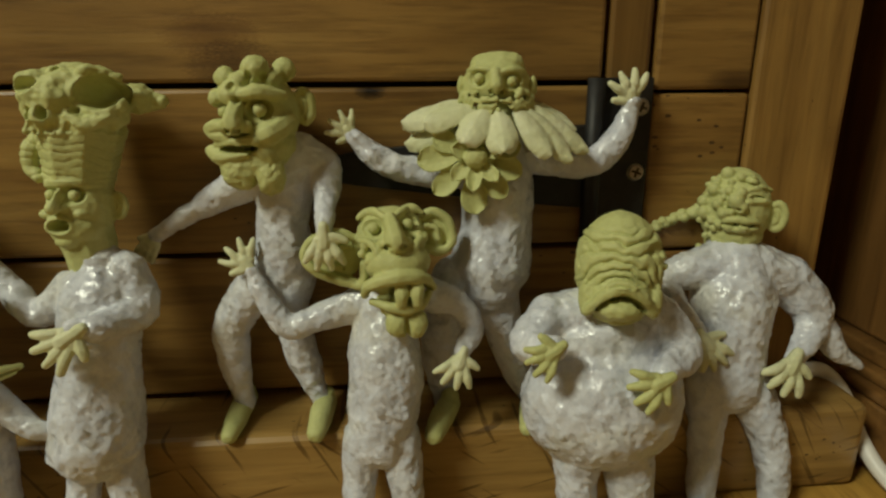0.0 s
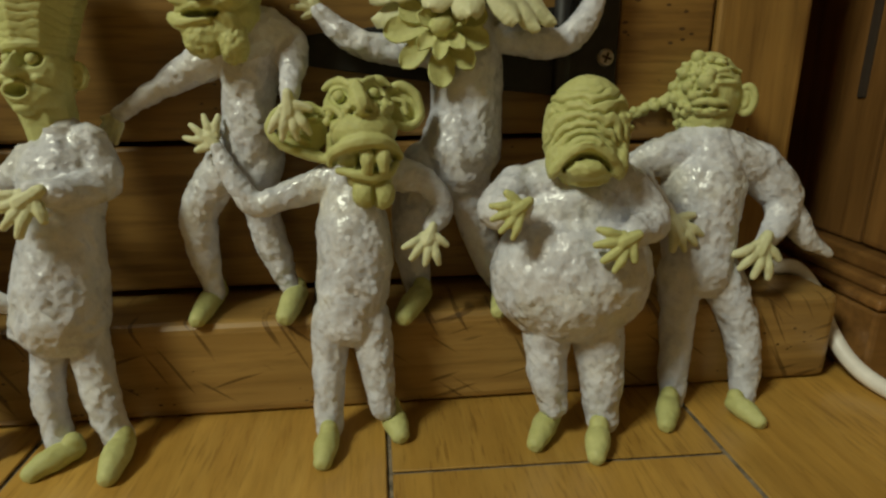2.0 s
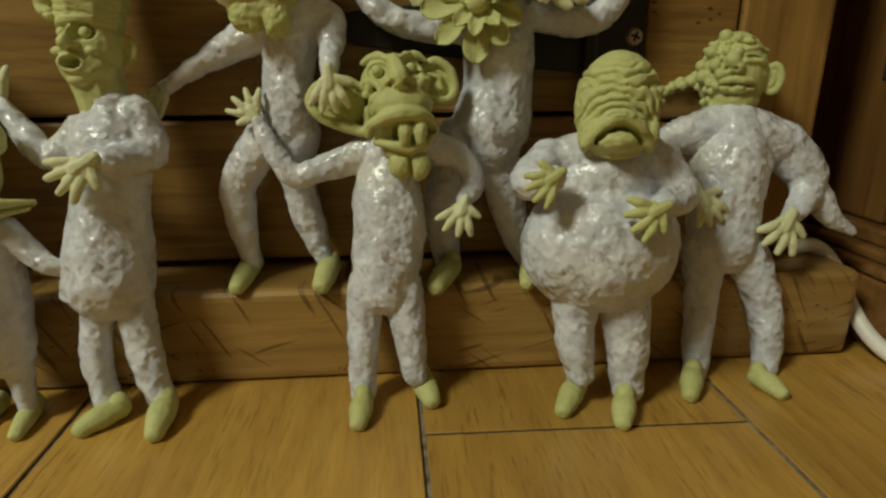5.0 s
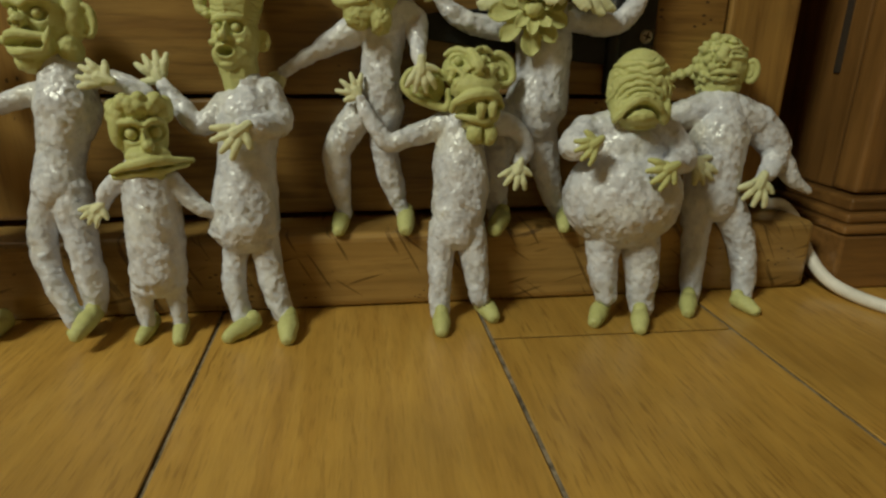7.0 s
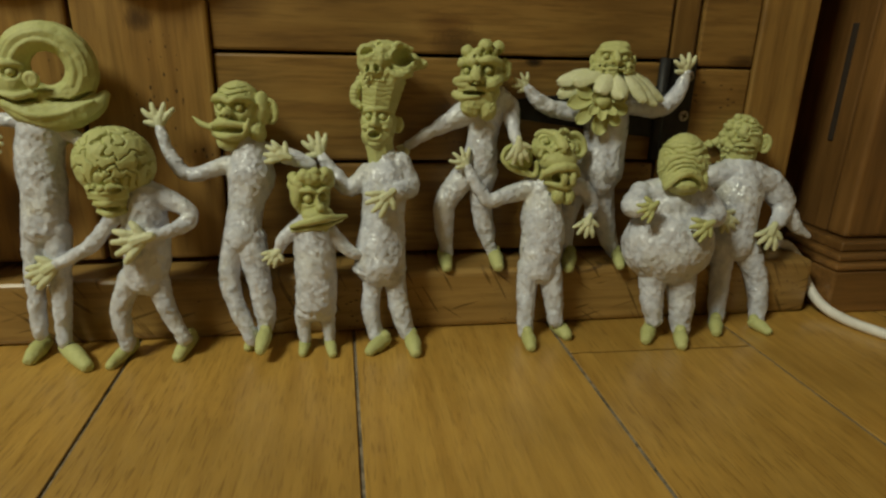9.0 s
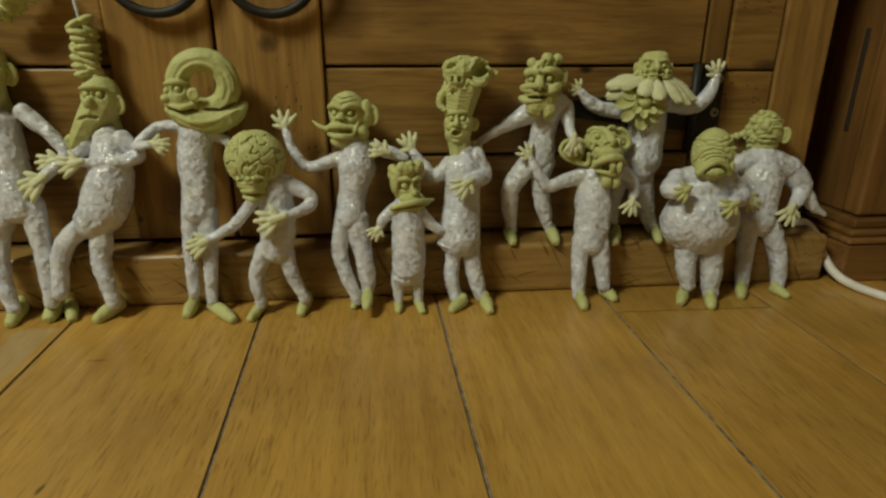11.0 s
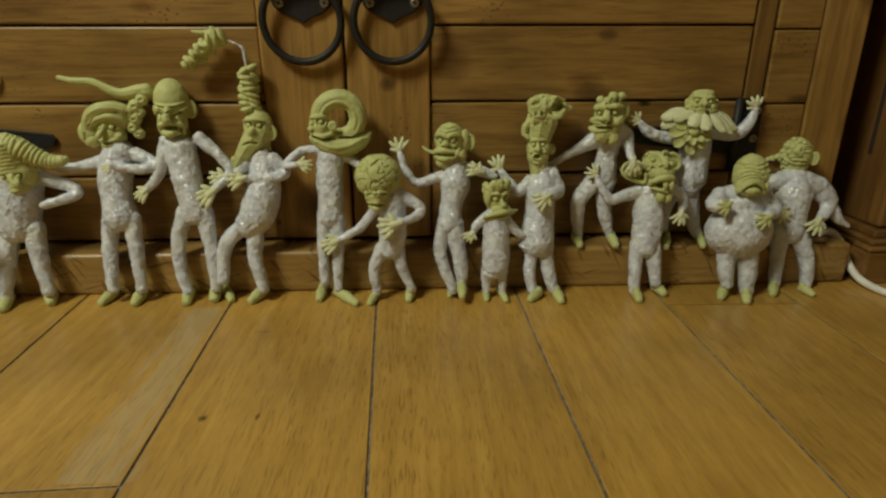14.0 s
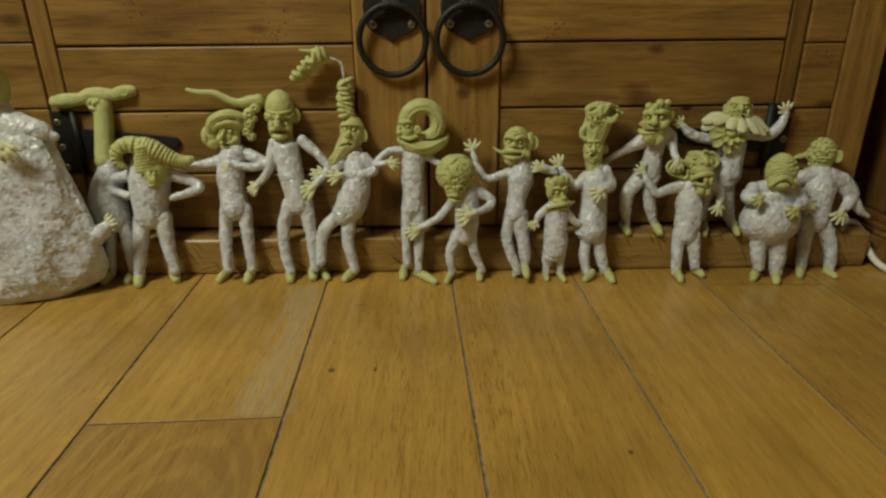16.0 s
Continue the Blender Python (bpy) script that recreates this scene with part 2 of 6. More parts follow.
def foil_material(name="wrapped_foil", size=1.0, crisp=0.85):
    """White paper and foil wrapped under shiny clear tape, creased."""
    m, nt, b = material(name, 0.3)
    b.inputs["Coat Weight"].default_value, b.inputs["Coat Roughness"].default_value = 0.42, 0.2
    coord = nt.nodes.new("ShaderNodeMapping")
    coord.inputs["Scale"].default_value = (size, size, size)
    nt.links.new(nt.nodes.new("ShaderNodeTexCoord").outputs["Object"], coord.inputs["Vector"])
    patches = node(nt, "ShaderNodeTexNoise", Scale=95.0, Detail=5.0, Roughness=0.7)
    wide = node(nt, "ShaderNodeTexNoise", Scale=230.0, Detail=4.0, Roughness=0.6, Distortion=1.2)
    warp = nt.nodes.new("ShaderNodeVectorMath")
    warp.operation = "MULTIPLY_ADD"
    nt.links.new(wide.outputs["Color"], warp.inputs[0])
    warp.inputs[1].default_value = (0.004, 0.004, 0.004)
    nt.links.new(coord.outputs["Vector"], warp.inputs[2])
    for n in (patches, wide):
        nt.links.new(coord.outputs["Vector"], n.inputs["Vector"])
    colour = ramp(nt, patches.outputs["Fac"], [(0.3, (0.52, 0.54, 0.625)), (0.45, (0.61, 0.63, 0.71)), (0.62, (0.70, 0.715, 0.785))])
    # yellowed glue in broad drifts
    glue = node(nt, "ShaderNodeTexNoise", Scale=38.0, Detail=3.0, Roughness=0.6)
    nt.links.new(coord.outputs["Vector"], glue.inputs["Vector"])
    colour = mix(nt, "MULTIPLY", 0.7, colour, ramp(nt, glue.outputs["Fac"], [(0.5, (1.0, 1.0, 1.0)), (0.68, (1.0, 0.97, 0.80))]))
    nt.links.new(ramp(nt, patches.outputs["Fac"], [(0.38, (0.26, 0.26, 0.26)), (0.58, (0.55, 0.55, 0.55))]), b.inputs["Roughness"])
    # flat crumpled facets, each tipped its own way
    surface = nt.nodes.new("ShaderNodeNewGeometry")
    normal = surface.outputs["Normal"]
    for size, tip in ((210.0, 0.26), (470.0, 0.34)):
        cells = node(nt, "ShaderNodeTexVoronoi", Scale=size)
        nt.links.new(warp.outputs[0], cells.inputs["Vector"])
        lean = nt.nodes.new("ShaderNodeVectorMath")
        lean.operation = "SUBTRACT"
        nt.links.new(cells.outputs["Color"], lean.inputs[0])
        lean.inputs[1].default_value = (0.5, 0.5, 0.5)
        tilt = nt.nodes.new("ShaderNodeVectorMath")
        tilt.operation = "MULTIPLY_ADD"
        nt.links.new(lean.outputs[0], tilt.inputs[0])
        tilt.inputs[1].default_value = (tip, tip, tip)
        nt.links.new(normal, tilt.inputs[2])
        normal = tilt.outputs[0]
    unit = nt.nodes.new("ShaderNodeVectorMath")
    unit.operation = "NORMALIZE"
    nt.links.new(normal, unit.inputs[0])
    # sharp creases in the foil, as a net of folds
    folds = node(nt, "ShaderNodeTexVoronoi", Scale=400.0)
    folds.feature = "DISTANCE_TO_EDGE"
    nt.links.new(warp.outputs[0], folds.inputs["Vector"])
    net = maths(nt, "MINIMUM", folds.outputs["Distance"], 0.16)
    relief(nt, b, maths(nt, "ADD", maths(nt, "MULTIPLY", wide.outputs["Fac"], 0.35), maths(nt, "MULTIPLY", net, 2.5)), crisp, 0.0009 / size)
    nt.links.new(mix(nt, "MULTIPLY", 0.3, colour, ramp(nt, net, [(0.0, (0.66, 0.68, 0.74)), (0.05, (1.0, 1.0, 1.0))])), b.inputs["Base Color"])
    bump = b.inputs["Normal"].links[0].from_node
    nt.links.new(unit.outputs[0], bump.inputs["Normal"])
    nt.links.new(unit.outputs[0], b.inputs["Coat Normal"])
    return m


clay = clay_material("green_clay", (0.47, 0.485, 0.19), (0.56, 0.575, 0.255))
pale_clay = clay_material("pale_clay", (0.62, 0.635, 0.38), (0.72, 0.73, 0.50))
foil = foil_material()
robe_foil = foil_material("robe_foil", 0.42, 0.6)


# ---- building blocks ----
def link_mesh(name, bm, mat, parent=None, at=(0, 0, 0), label="", smooth=False):
    mesh = bpy.data.meshes.new(name)
    bm.to_mesh(mesh)
    bm.free()
    mesh.materials.append(mat)
    if smooth:
        mesh.polygons.foreach_set("use_smooth", [True] * len(mesh.polygons))
    ob = new(name, mesh)
    ob.location = at
    if parent:
        ob.parent = parent
    if label:
        ob["label"] = label
    return ob


def block(size, bevel=0.0015, segments=2):
    bm = bmesh.new()
    bmesh.ops.create_cube(bm, size=1.0)
    for v in bm.verts:
        v.co = Vector((v.co.x * size[0], v.co.y * size[1], v.co.z * size[2]))
    if bevel:
        bmesh.ops.bevel(bm, geom=list(bm.edges), offset=bevel, segments=segments, profile=0.5, affect="EDGES")
    return bm


def box(name, lo, hi, mat, parent=None, bevel=0.0015, segments=2, label=""):
    """A bevelled block between two corners, its origin in its middle."""
    size = [h - l for l, h in zip(lo, hi)]
    mid = [(h + l) / 2 for l, h in zip(lo, hi)]
    return link_mesh(name, block(size, bevel, segments), mat, parent, mid, label)


def empty(name, at=(0, 0, 0)):
    ob = new(name)
    ob.location = at
    return ob


def prism(outline, depth, bevel=0.0006):
    """An outline in x and z, given a depth along y."""
    bm = bmesh.new()
    front = [bm.verts.new((x, -depth / 2, z)) for x, z in outline]
    face = bm.faces.new(front)
    out = bmesh.ops.extrude_face_region(bm, geom=[face])
    bmesh.ops.translate(bm, vec=(0, depth, 0), verts=[g for g in out["geom"] if isinstance(g, bmesh.types.BMVert)])
    bmesh.ops.recalc_face_normals(bm, faces=list(bm.faces))
    if bevel:
        bmesh.ops.bevel(bm, geom=list(bm.edges), offset=bevel, segments=2, profile=0.5, affect="EDGES")
    return bm


def skin(bm, path, sides=10):
    """A closed round skin along points (x, y, z, radius), with domed ends; smooth between them."""
    pts = [np.array(p, float) for p in path]
    if len(pts) == 1:
        pts = pts + [pts[0] + np.array((0, 0, 1e-4, 0))]
    fine = []
    ext = [2 * pts[0] - pts[1]] + pts + [2 * pts[-1] - pts[-2]]
    for i in range(len(pts) - 1):
        a, b, c, d = ext[i:i + 4]
        for u in np.linspace(0, 1, 6, endpoint=False):
            fine.append(0.5 * (2 * b + (c - a) * u + (2 * a - 5 * b + 4 * c - d) * u * u + (3 * b - a - 3 * c + d) * u ** 3))
    fine.append(pts[-1])
    start, end = fine[0], fine[-1]
    d0 = (fine[1] - start)[:3]
    d1 = (end - fine[-2])[:3]
    d0, d1 = d0 / (np.linalg.norm(d0) + 1e-12), d1 / (np.linalg.norm(d1) + 1e-12)
    caps = [(0.97, 0.25), (0.8, 0.6), (0.45, 0.9)]
    head_ = [np.append(start[:3] - d0 * start[3] * k, start[3] * r) for r, k in reversed(caps)]
    tail_ = [np.append(end[:3] + d1 * end[3] * k, end[3] * r) for r, k in caps]
    line = head_ + fine + tail_
    rings = []
    side = None
    for i, p in enumerate(line):
        way = line[min(i + 1, len(line) - 1)][:3] - line[max(i - 1, 0)][:3]
        way = way / (np.linalg.norm(way) + 1e-12)
        if side is None:
            side = np.cross(way, (0.31, 0.87, 0.37))
        side = side - way * np.dot(side, way)
        side = side / (np.linalg.norm(side) + 1e-12)
        up = np.cross(way, side)
        rings.append([bm.verts.new(p[:3] + max(p[3], 1e-5) * (side * math.cos(a) + up * math.sin(a))) for a in np.linspace(0, 2 * math.pi, sides, endpoint=False)])
    for a, b in zip(rings, rings[1:]):
        for i in range(sides):
            bm.faces.new((a[i], a[(i + 1) % sides], b[(i + 1) % sides], b[i]))
    bm.faces.new(list(reversed(rings[0])))
    bm.faces.new(rings[-1])


# ---- the room, closed round and above ----
def room_face(name, lo, hi, mat):
    return tagged(box(name, lo, hi, mat, bevel=0), kind="structure")


room_face("wall_north", (-2.6, 0.86, -0.1), (2.4, 0.96, 2.5), wall_paint)
room_face("wall_south", (-2.6, -2.7, -0.1), (2.4, -2.6, 2.5), wall_paint)
room_face("wall_west", (-2.7, -2.7, -0.1), (-2.6, 0.96, 2.5), wall_paint)
room_face("wall_east", (2.4, -2.7, -0.1), (2.5, 0.96, 2.5), wall_paint)
room_face("ceiling", (-2.7, -2.7, 2.5), (2.5, 0.96, 2.6), wall_paint)

# ---- floor of long boards ----
floor = tagged(box("floor", (-2.7, -2.7, -0.06), (2.5, 0.96, -0.0014), joint_dust, bevel=0), "honey-brown varnished wooden board floor", "floor", kind="structure")
FLOOR_AT = floor.location.copy()
# joints between the boards: where each meets the beam, and how far it leans
BEAM_Y = 0.34
JOINTS = [(-0.585, -0.085), (-0.4424, -0.0618), (-0.3005, -0.045), (-0.1654, -0.046), (-0.0312, -0.0283), (0.1029, -0.012), (0.2272, 0.0)]
while JOINTS[0][0] > -2.4:
    JOINTS.insert(0, (round(JOINTS[0][0] - 0.136, 3), min(0.0, JOINTS[0][1] + 0.02)))
while JOINTS[-1][0] < 2.3:
    JOINTS.append((round(JOINTS[-1][0] + 0.131, 3), 0.0))
# cross cuts: the joint on whose right they lie, and their y at both ends
CUTS = {-0.4424: [(0.0764, 0.0824)], 0.1029: [(0.2982, 0.2955)]}


def board(a, b, near, far):
    """A floor board between two leaning joints and two cross cuts."""
    corners = []
    for (x, lean), gap, end in ((a, 0.001, 0), (b, -0.001, 1)):
        for y in (near[end] + 0.0008, far[end] - 0.0008):
            corners.append((x + lean * (y - BEAM_Y) + gap, y))
    mid = Vector((sum(c[0] for c in corners) / 4, sum(c[1] for c in corners) / 4, 0))
    bm = bmesh.new()
    rings = [[bm.verts.new((x - mid.x, y - mid.y, z)) for x, y in (corners[0], corners[2], corners[3], corners[1])] for z in (-0.0011, 0.0)]
    bm.faces.new(list(reversed(rings[0])))
    bm.faces.new(rings[1])
    for i in range(4):
        j = (i + 1) % 4
        bm.faces.new((rings[0][i], rings[0][j], rings[1][j], rings[1][i]))
    bmesh.ops.bevel(bm, geom=list(bm.edges), offset=0.0004, segments=1, profile=0.5, affect="EDGES")
    plank = link_mesh("plank", bm, floor_wood, floor, mid)
    plank.location -= FLOOR_AT


cut_random = random.Random(4)
for a, b in zip(JOINTS, JOINTS[1:]):
    cuts = CUTS.get(a[0], [])
    first = -1.4 if cuts else cut_random.uniform(-1.6, -0.5)
    ends = [(-2.6, -2.6), (first, first)] + cuts + [(0.86, 0.86)]
    for near_end, far_end in zip(ends, ends[1:]):
        board(a, b, near_end, far_end)

# ---- pine cabinet ----
cabinet = tagged(empty("pine_cabinet", (-0.19, 0.6, 0)), "old varnished pine cabinet with plank doors and black iron fittings", "cabinet")


def of(parent, ob):
    """Hang ob under parent without moving it."""
    base = parent.location.copy()
    up = parent.parent
    while up:
        base += up.location
        up = up.parent
    ob.parent = parent
    ob.location = ob.location - base
    return ob


# coloured near-black so that the gaps between the planks look deep in shade
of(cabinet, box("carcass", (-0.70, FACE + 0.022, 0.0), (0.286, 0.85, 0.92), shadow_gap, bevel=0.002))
of(cabinet, box("cabinet_top", (-0.74, FACE - 0.02, 0.92), (0.31, 0.855, 0.95), pine_across, bevel=0.004))
of(cabinet, box("plinth_beam", (-0.76, 0.3412, 0.0), (0.302, FACE + 0.022, 0.0412), beam_wood, bevel=0.0042, segments=3, label="worn pine beam with rounded edges and saw marks"))
of(cabinet, box("corner_post", (0.2475, FACE - 0.002, 0.0435), (0.2895, 0.85, 0.92), pine_upright, bevel=0.003, segments=3))
of(cabinet, box("corner_post", (-0.735, FACE - 0.002, 0.0435), (-0.69, 0.85, 0.92), pine_upright, bevel=0.003, segments=3))
ROWS_Z = [0.0435, 0.108, 0.176, 0.2425, 0.310, 0.377, 0.444, 0.52, 0.60, 0.68, 0.76, 0.84, 0.918]
for lo, hi in zip(ROWS_Z, ROWS_Z[1:]):
    of(cabinet, box("plank", (0.2055, FACE, lo - 0.003), (0.2465, FACE + 0.024, hi - 0.0045), pine_across, bevel=0.0014))
    of(cabinet, box("plank", (-0.689, FACE, lo + 0.005), (-0.5925, FACE + 0.024, hi + 0.0035), pine_across, bevel=0.0014))
of(cabinet, box("frame_strip", (0.1855, FACE + 0.001, 0.0435), (0.2035, FACE + 0.024, 0.92), pine_upright, bevel=0.002))
of(cabinet, box("frame_strip", (-0.591, FACE + 0.001, 0.0435), (-0.571, FACE + 0.024, 0.92), pine_upright, bevel=0.002))


def screw(parent, x, y, z, size=0.0038):
    bm = bmesh.new()
    bmesh.ops.create_cone(bm, cap_ends=True, segments=20, radius1=size, radius2=size * 0.72, depth=0.0014)
    bmesh.ops.bevel(bm, geom=[e for e in bm.edges if e.calc_length() < size * 0.5], offset=0.0002, segments=1, affect="EDGES")
    bmesh.ops.rotate(bm, matrix=Euler((radians(90), 0, 0)).to_matrix(), verts=bm.verts)
    head = link_mesh("screw", bm, steel, None, (x, y - 0.0006, z), smooth=False)
    of(parent, head)
    for turn in (20, 110):
        slot = link_mesh("screw", block((size * 1.1, 0.0004, size * 0.26), 0), shadow_gap, None, (x, y - 0.0014, z))
        slot.rotation_euler = (0, radians(turn), 0)
        of(parent, slot)


def door(x_hinge, x_seam):
    left = x_hinge < x_seam
    ob = of(cabinet, empty("door", ((x_hinge + x_seam) / 2, FACE, 0.3)))
    stile = 0.0745
    s0, s1 = (x_seam - stile, x_seam - 0.0012) if left else (x_seam + 0.0012, x_seam + stile + 0.002)
    of(ob, box("stile", (s0, FACE - 0.0035, 0.045), (s1, FACE + 0.022, 0.916), pine_upright, bevel=0.0022))
    p0, p1 = (x_hinge + 0.001, s0 - 0.0008) if left else (s1 + 0.0008, x_hinge - 0.001)
    for lo, hi in zip(ROWS_Z, ROWS_Z[1:]):
        of(ob, box("plank", (p0, FACE, lo + 0.0011), (p1, FACE + 0.021, hi - 0.0011), pine_across, bevel=0.0016))
    # strap hinge
    way = 1 if left else -1
    for zc in (0.1445, 0.76):
        h0, h1 = sorted((x_hinge - way * 0.0195, x_hinge + way * 0.004))
        of(ob, box("hinge_plate", (h0, FACE - 0.0035, zc - 0.0345), (h1, FACE - 0.0006, zc + 0.0335), iron, bevel=0.0008))
        for dz in (0.022, -0.0045, -0.0265):
            screw(ob, x_hinge - way * 0.0145, FACE - 0.0035, zc + dz)
        root, tip = x_hinge + way * 0.005, x_hinge + way * 0.113
        strap = link_mesh("hinge_strap", prism([(root, 0.0155), (root + way * 0.03, 0.0125), (tip - way * 0.012, 0.0058), (tip - way * 0.003, 0.0042), (tip, 0.0),
                                                (tip - way * 0.003, -0.0062), (tip - way * 0.012, -0.0078), (root + way * 0.03, -0.0165), (root, -0.0195)], 0.0028), iron, None, (0, FACE - 0.0022, zc))
        of(ob, strap)
        bm = bmesh.new()
        bmesh.ops.create_cone(bm, cap_ends=True, segments=16, radius1=0.0036, radius2=0.0036, depth=0.068)
        of(ob, link_mesh("hinge_knuckle", bm, iron, None, (x_hinge + way * 0.0045, FACE - 0.004, zc - 0.0005), smooth=True))
        for k in (0.035, 0.07):
            screw(ob, x_hinge + way * k, FACE - 0.0037, zc + 0.001, 0.0026)
    # ring pull on a shield plate
    rx = x_seam + (-0.0335 if left else 0.0445)
    half = [(0.0, 0.2435), (0.0075, 0.2485), (0.017, 0.2515), (0.0245, 0.2575), (0.0285, 0.2665), (0.0295, 0.279), (0.026, 0.292), (0.016, 0.301), (0.0, 0.305)]
    outline = [(x, z - 0.275) for x, z in half] + [(-x, z - 0.275) for x, z in reversed(half[1:-1])]
    of(ob, link_mesh("pull_plate", prism(outline, 0.0035, 0.0011), iron, None, (rx, FACE - 0.0052, 0.275)))
    screw(ob, rx - 0.0195, FACE - 0.0072, 0.2605, 0.0042)
    screw(ob, rx + 0.0195, FACE - 0.0072, 0.2605, 0.0042)
    bm = bmesh.new()
    skin(bm, [(0.0335 * math.sin(a), -0.006 * math.cos(a) * 0.3, 0.0335 * math.cos(a), 0.0034) for a in np.linspace(0.05, 2 * math.pi - 0.05, 26)], 12)
    of(ob, link_mesh("pull_ring", bm, iron, None, (rx, FACE - 0.0128, 0.2455), smooth=True))
    bm = bmesh.new()
    skin(bm, [(-0.006, 0, 0, 0.0055), (0.006, 0, 0, 0.0055)], 12)
    of(ob, link_mesh("pull_staple", bm, iron, None, (rx, FACE - 0.0095, 0.28), smooth=True))
    return ob


door(0.1845, -0.1885)
door(-0.570, -0.1885)

# ---- darker cabinet beside it ----
side = tagged(empty("wardrobe", (0.7, 0.6, 0)), "dark varnished wooden wardrobe with a moulded base", "wardrobe")
of(side, box("plinth", (0.3155, 0.336, 0.0), (1.3, 0.85, 0.0335), dark_across, bevel=0.002))
for step, (inset, z0, z1) in enumerate(((-0.001, 0.034, 0.039), (0.004, 0.0392, 0.0445), (0.010, 0.0447, 0.0525))):
    of(side, box("base_moulding", (0.3155 + inset, 0.336 + inset, z0), (1.3, 0.85, z1), dark_across, bevel=0.0019, segments=3))
of(side, box("side_panel", (0.333, 0.372, 0.053), (0.353, 0.85, 1.9), dark_upright, bevel=0.002))
of(side, box("front_stile", (0.331, 0.352, 0.0535), (0.378, 0.3715, 1.9), dark_upright, bevel=0.0035, segments=3))
of(side, box("door_panel", (0.379, 0.358, 0.0535), (1.28, 0.3715, 1.9), dark_upright, bevel=0.003))
of(side, box("edge_slot", (0.3318, 0.3855, 0.121), (0.3345, 0.3905, 0.205), shadow_gap, bevel=0.0008, label="narrow dark slot"))

# ---- white mains cable ----
bm = bmesh.new()
skin(bm, [(0.288, 0.3685, 0.0449, 0.0036), (0.298, 0.3675, 0.0440, 0.0036), (0.3065, 0.363, 0.034, 0.0036), (0.3085, 0.352, 0.019, 0.0036), (0.3105, 0.338, 0.0085, 0.0036), (0.314, 0.322, 0.0044, 0.0036), (0.3225, 0.299, 0.0037, 0.0036), (0.345, 0.262, 0.0037, 0.0036), (0.42, 0.2, 0.0037, 0.0036), (0.6, 0.1, 0.0037, 0.0036), (0.9, -0.2, 0.0037, 0.0036)], 14)
tagged(link_mesh("mains_cable", bm, cable_white, smooth=True), "white plastic mains cable lying on the floor", "cable")

# ---- clay figures: every one a single mesh ----
def remeshed(bm, voxel, rounds):
    mesh = bpy.data.meshes.new("lump")
    bm.to_mesh(mesh)
    bm.free()
    ob = new("lump", mesh)
    mod = ob.modifiers.new("remesh", "REMESH")
    mod.mode, mod.voxel_size, mod.adaptivity = "VOXEL", voxel, 0.0
    if rounds:
        soft_ = ob.modifiers.new("soften", "SMOOTH")
        soft_.factor, soft_.iterations = 0.5, rounds
    done = bpy.data.meshes.new_from_object(ob.evaluated_get(bpy.context.evaluated_depsgraph_get()))
    bpy.data.objects.remove(ob)
    bpy.data.meshes.remove(mesh)
    n = len(done.vertices)
    co, no = np.empty(n * 3), np.empty(n * 3)
    done.vertices.foreach_get("co", co)
    done.vertices.foreach_get("normal", no)
    loops = np.empty(len(done.loops), int)
    done.loops.foreach_get("vertex_index", loops)
    starts = np.empty(len(done.polygons), int)
    done.polygons.foreach_get("loop_start", starts)
    faces = [f.tolist() for f in np.split(loops, starts[1:])]
    bpy.data.meshes.remove(done)
    return co.reshape(-1, 3), no.reshape(-1, 3), faces


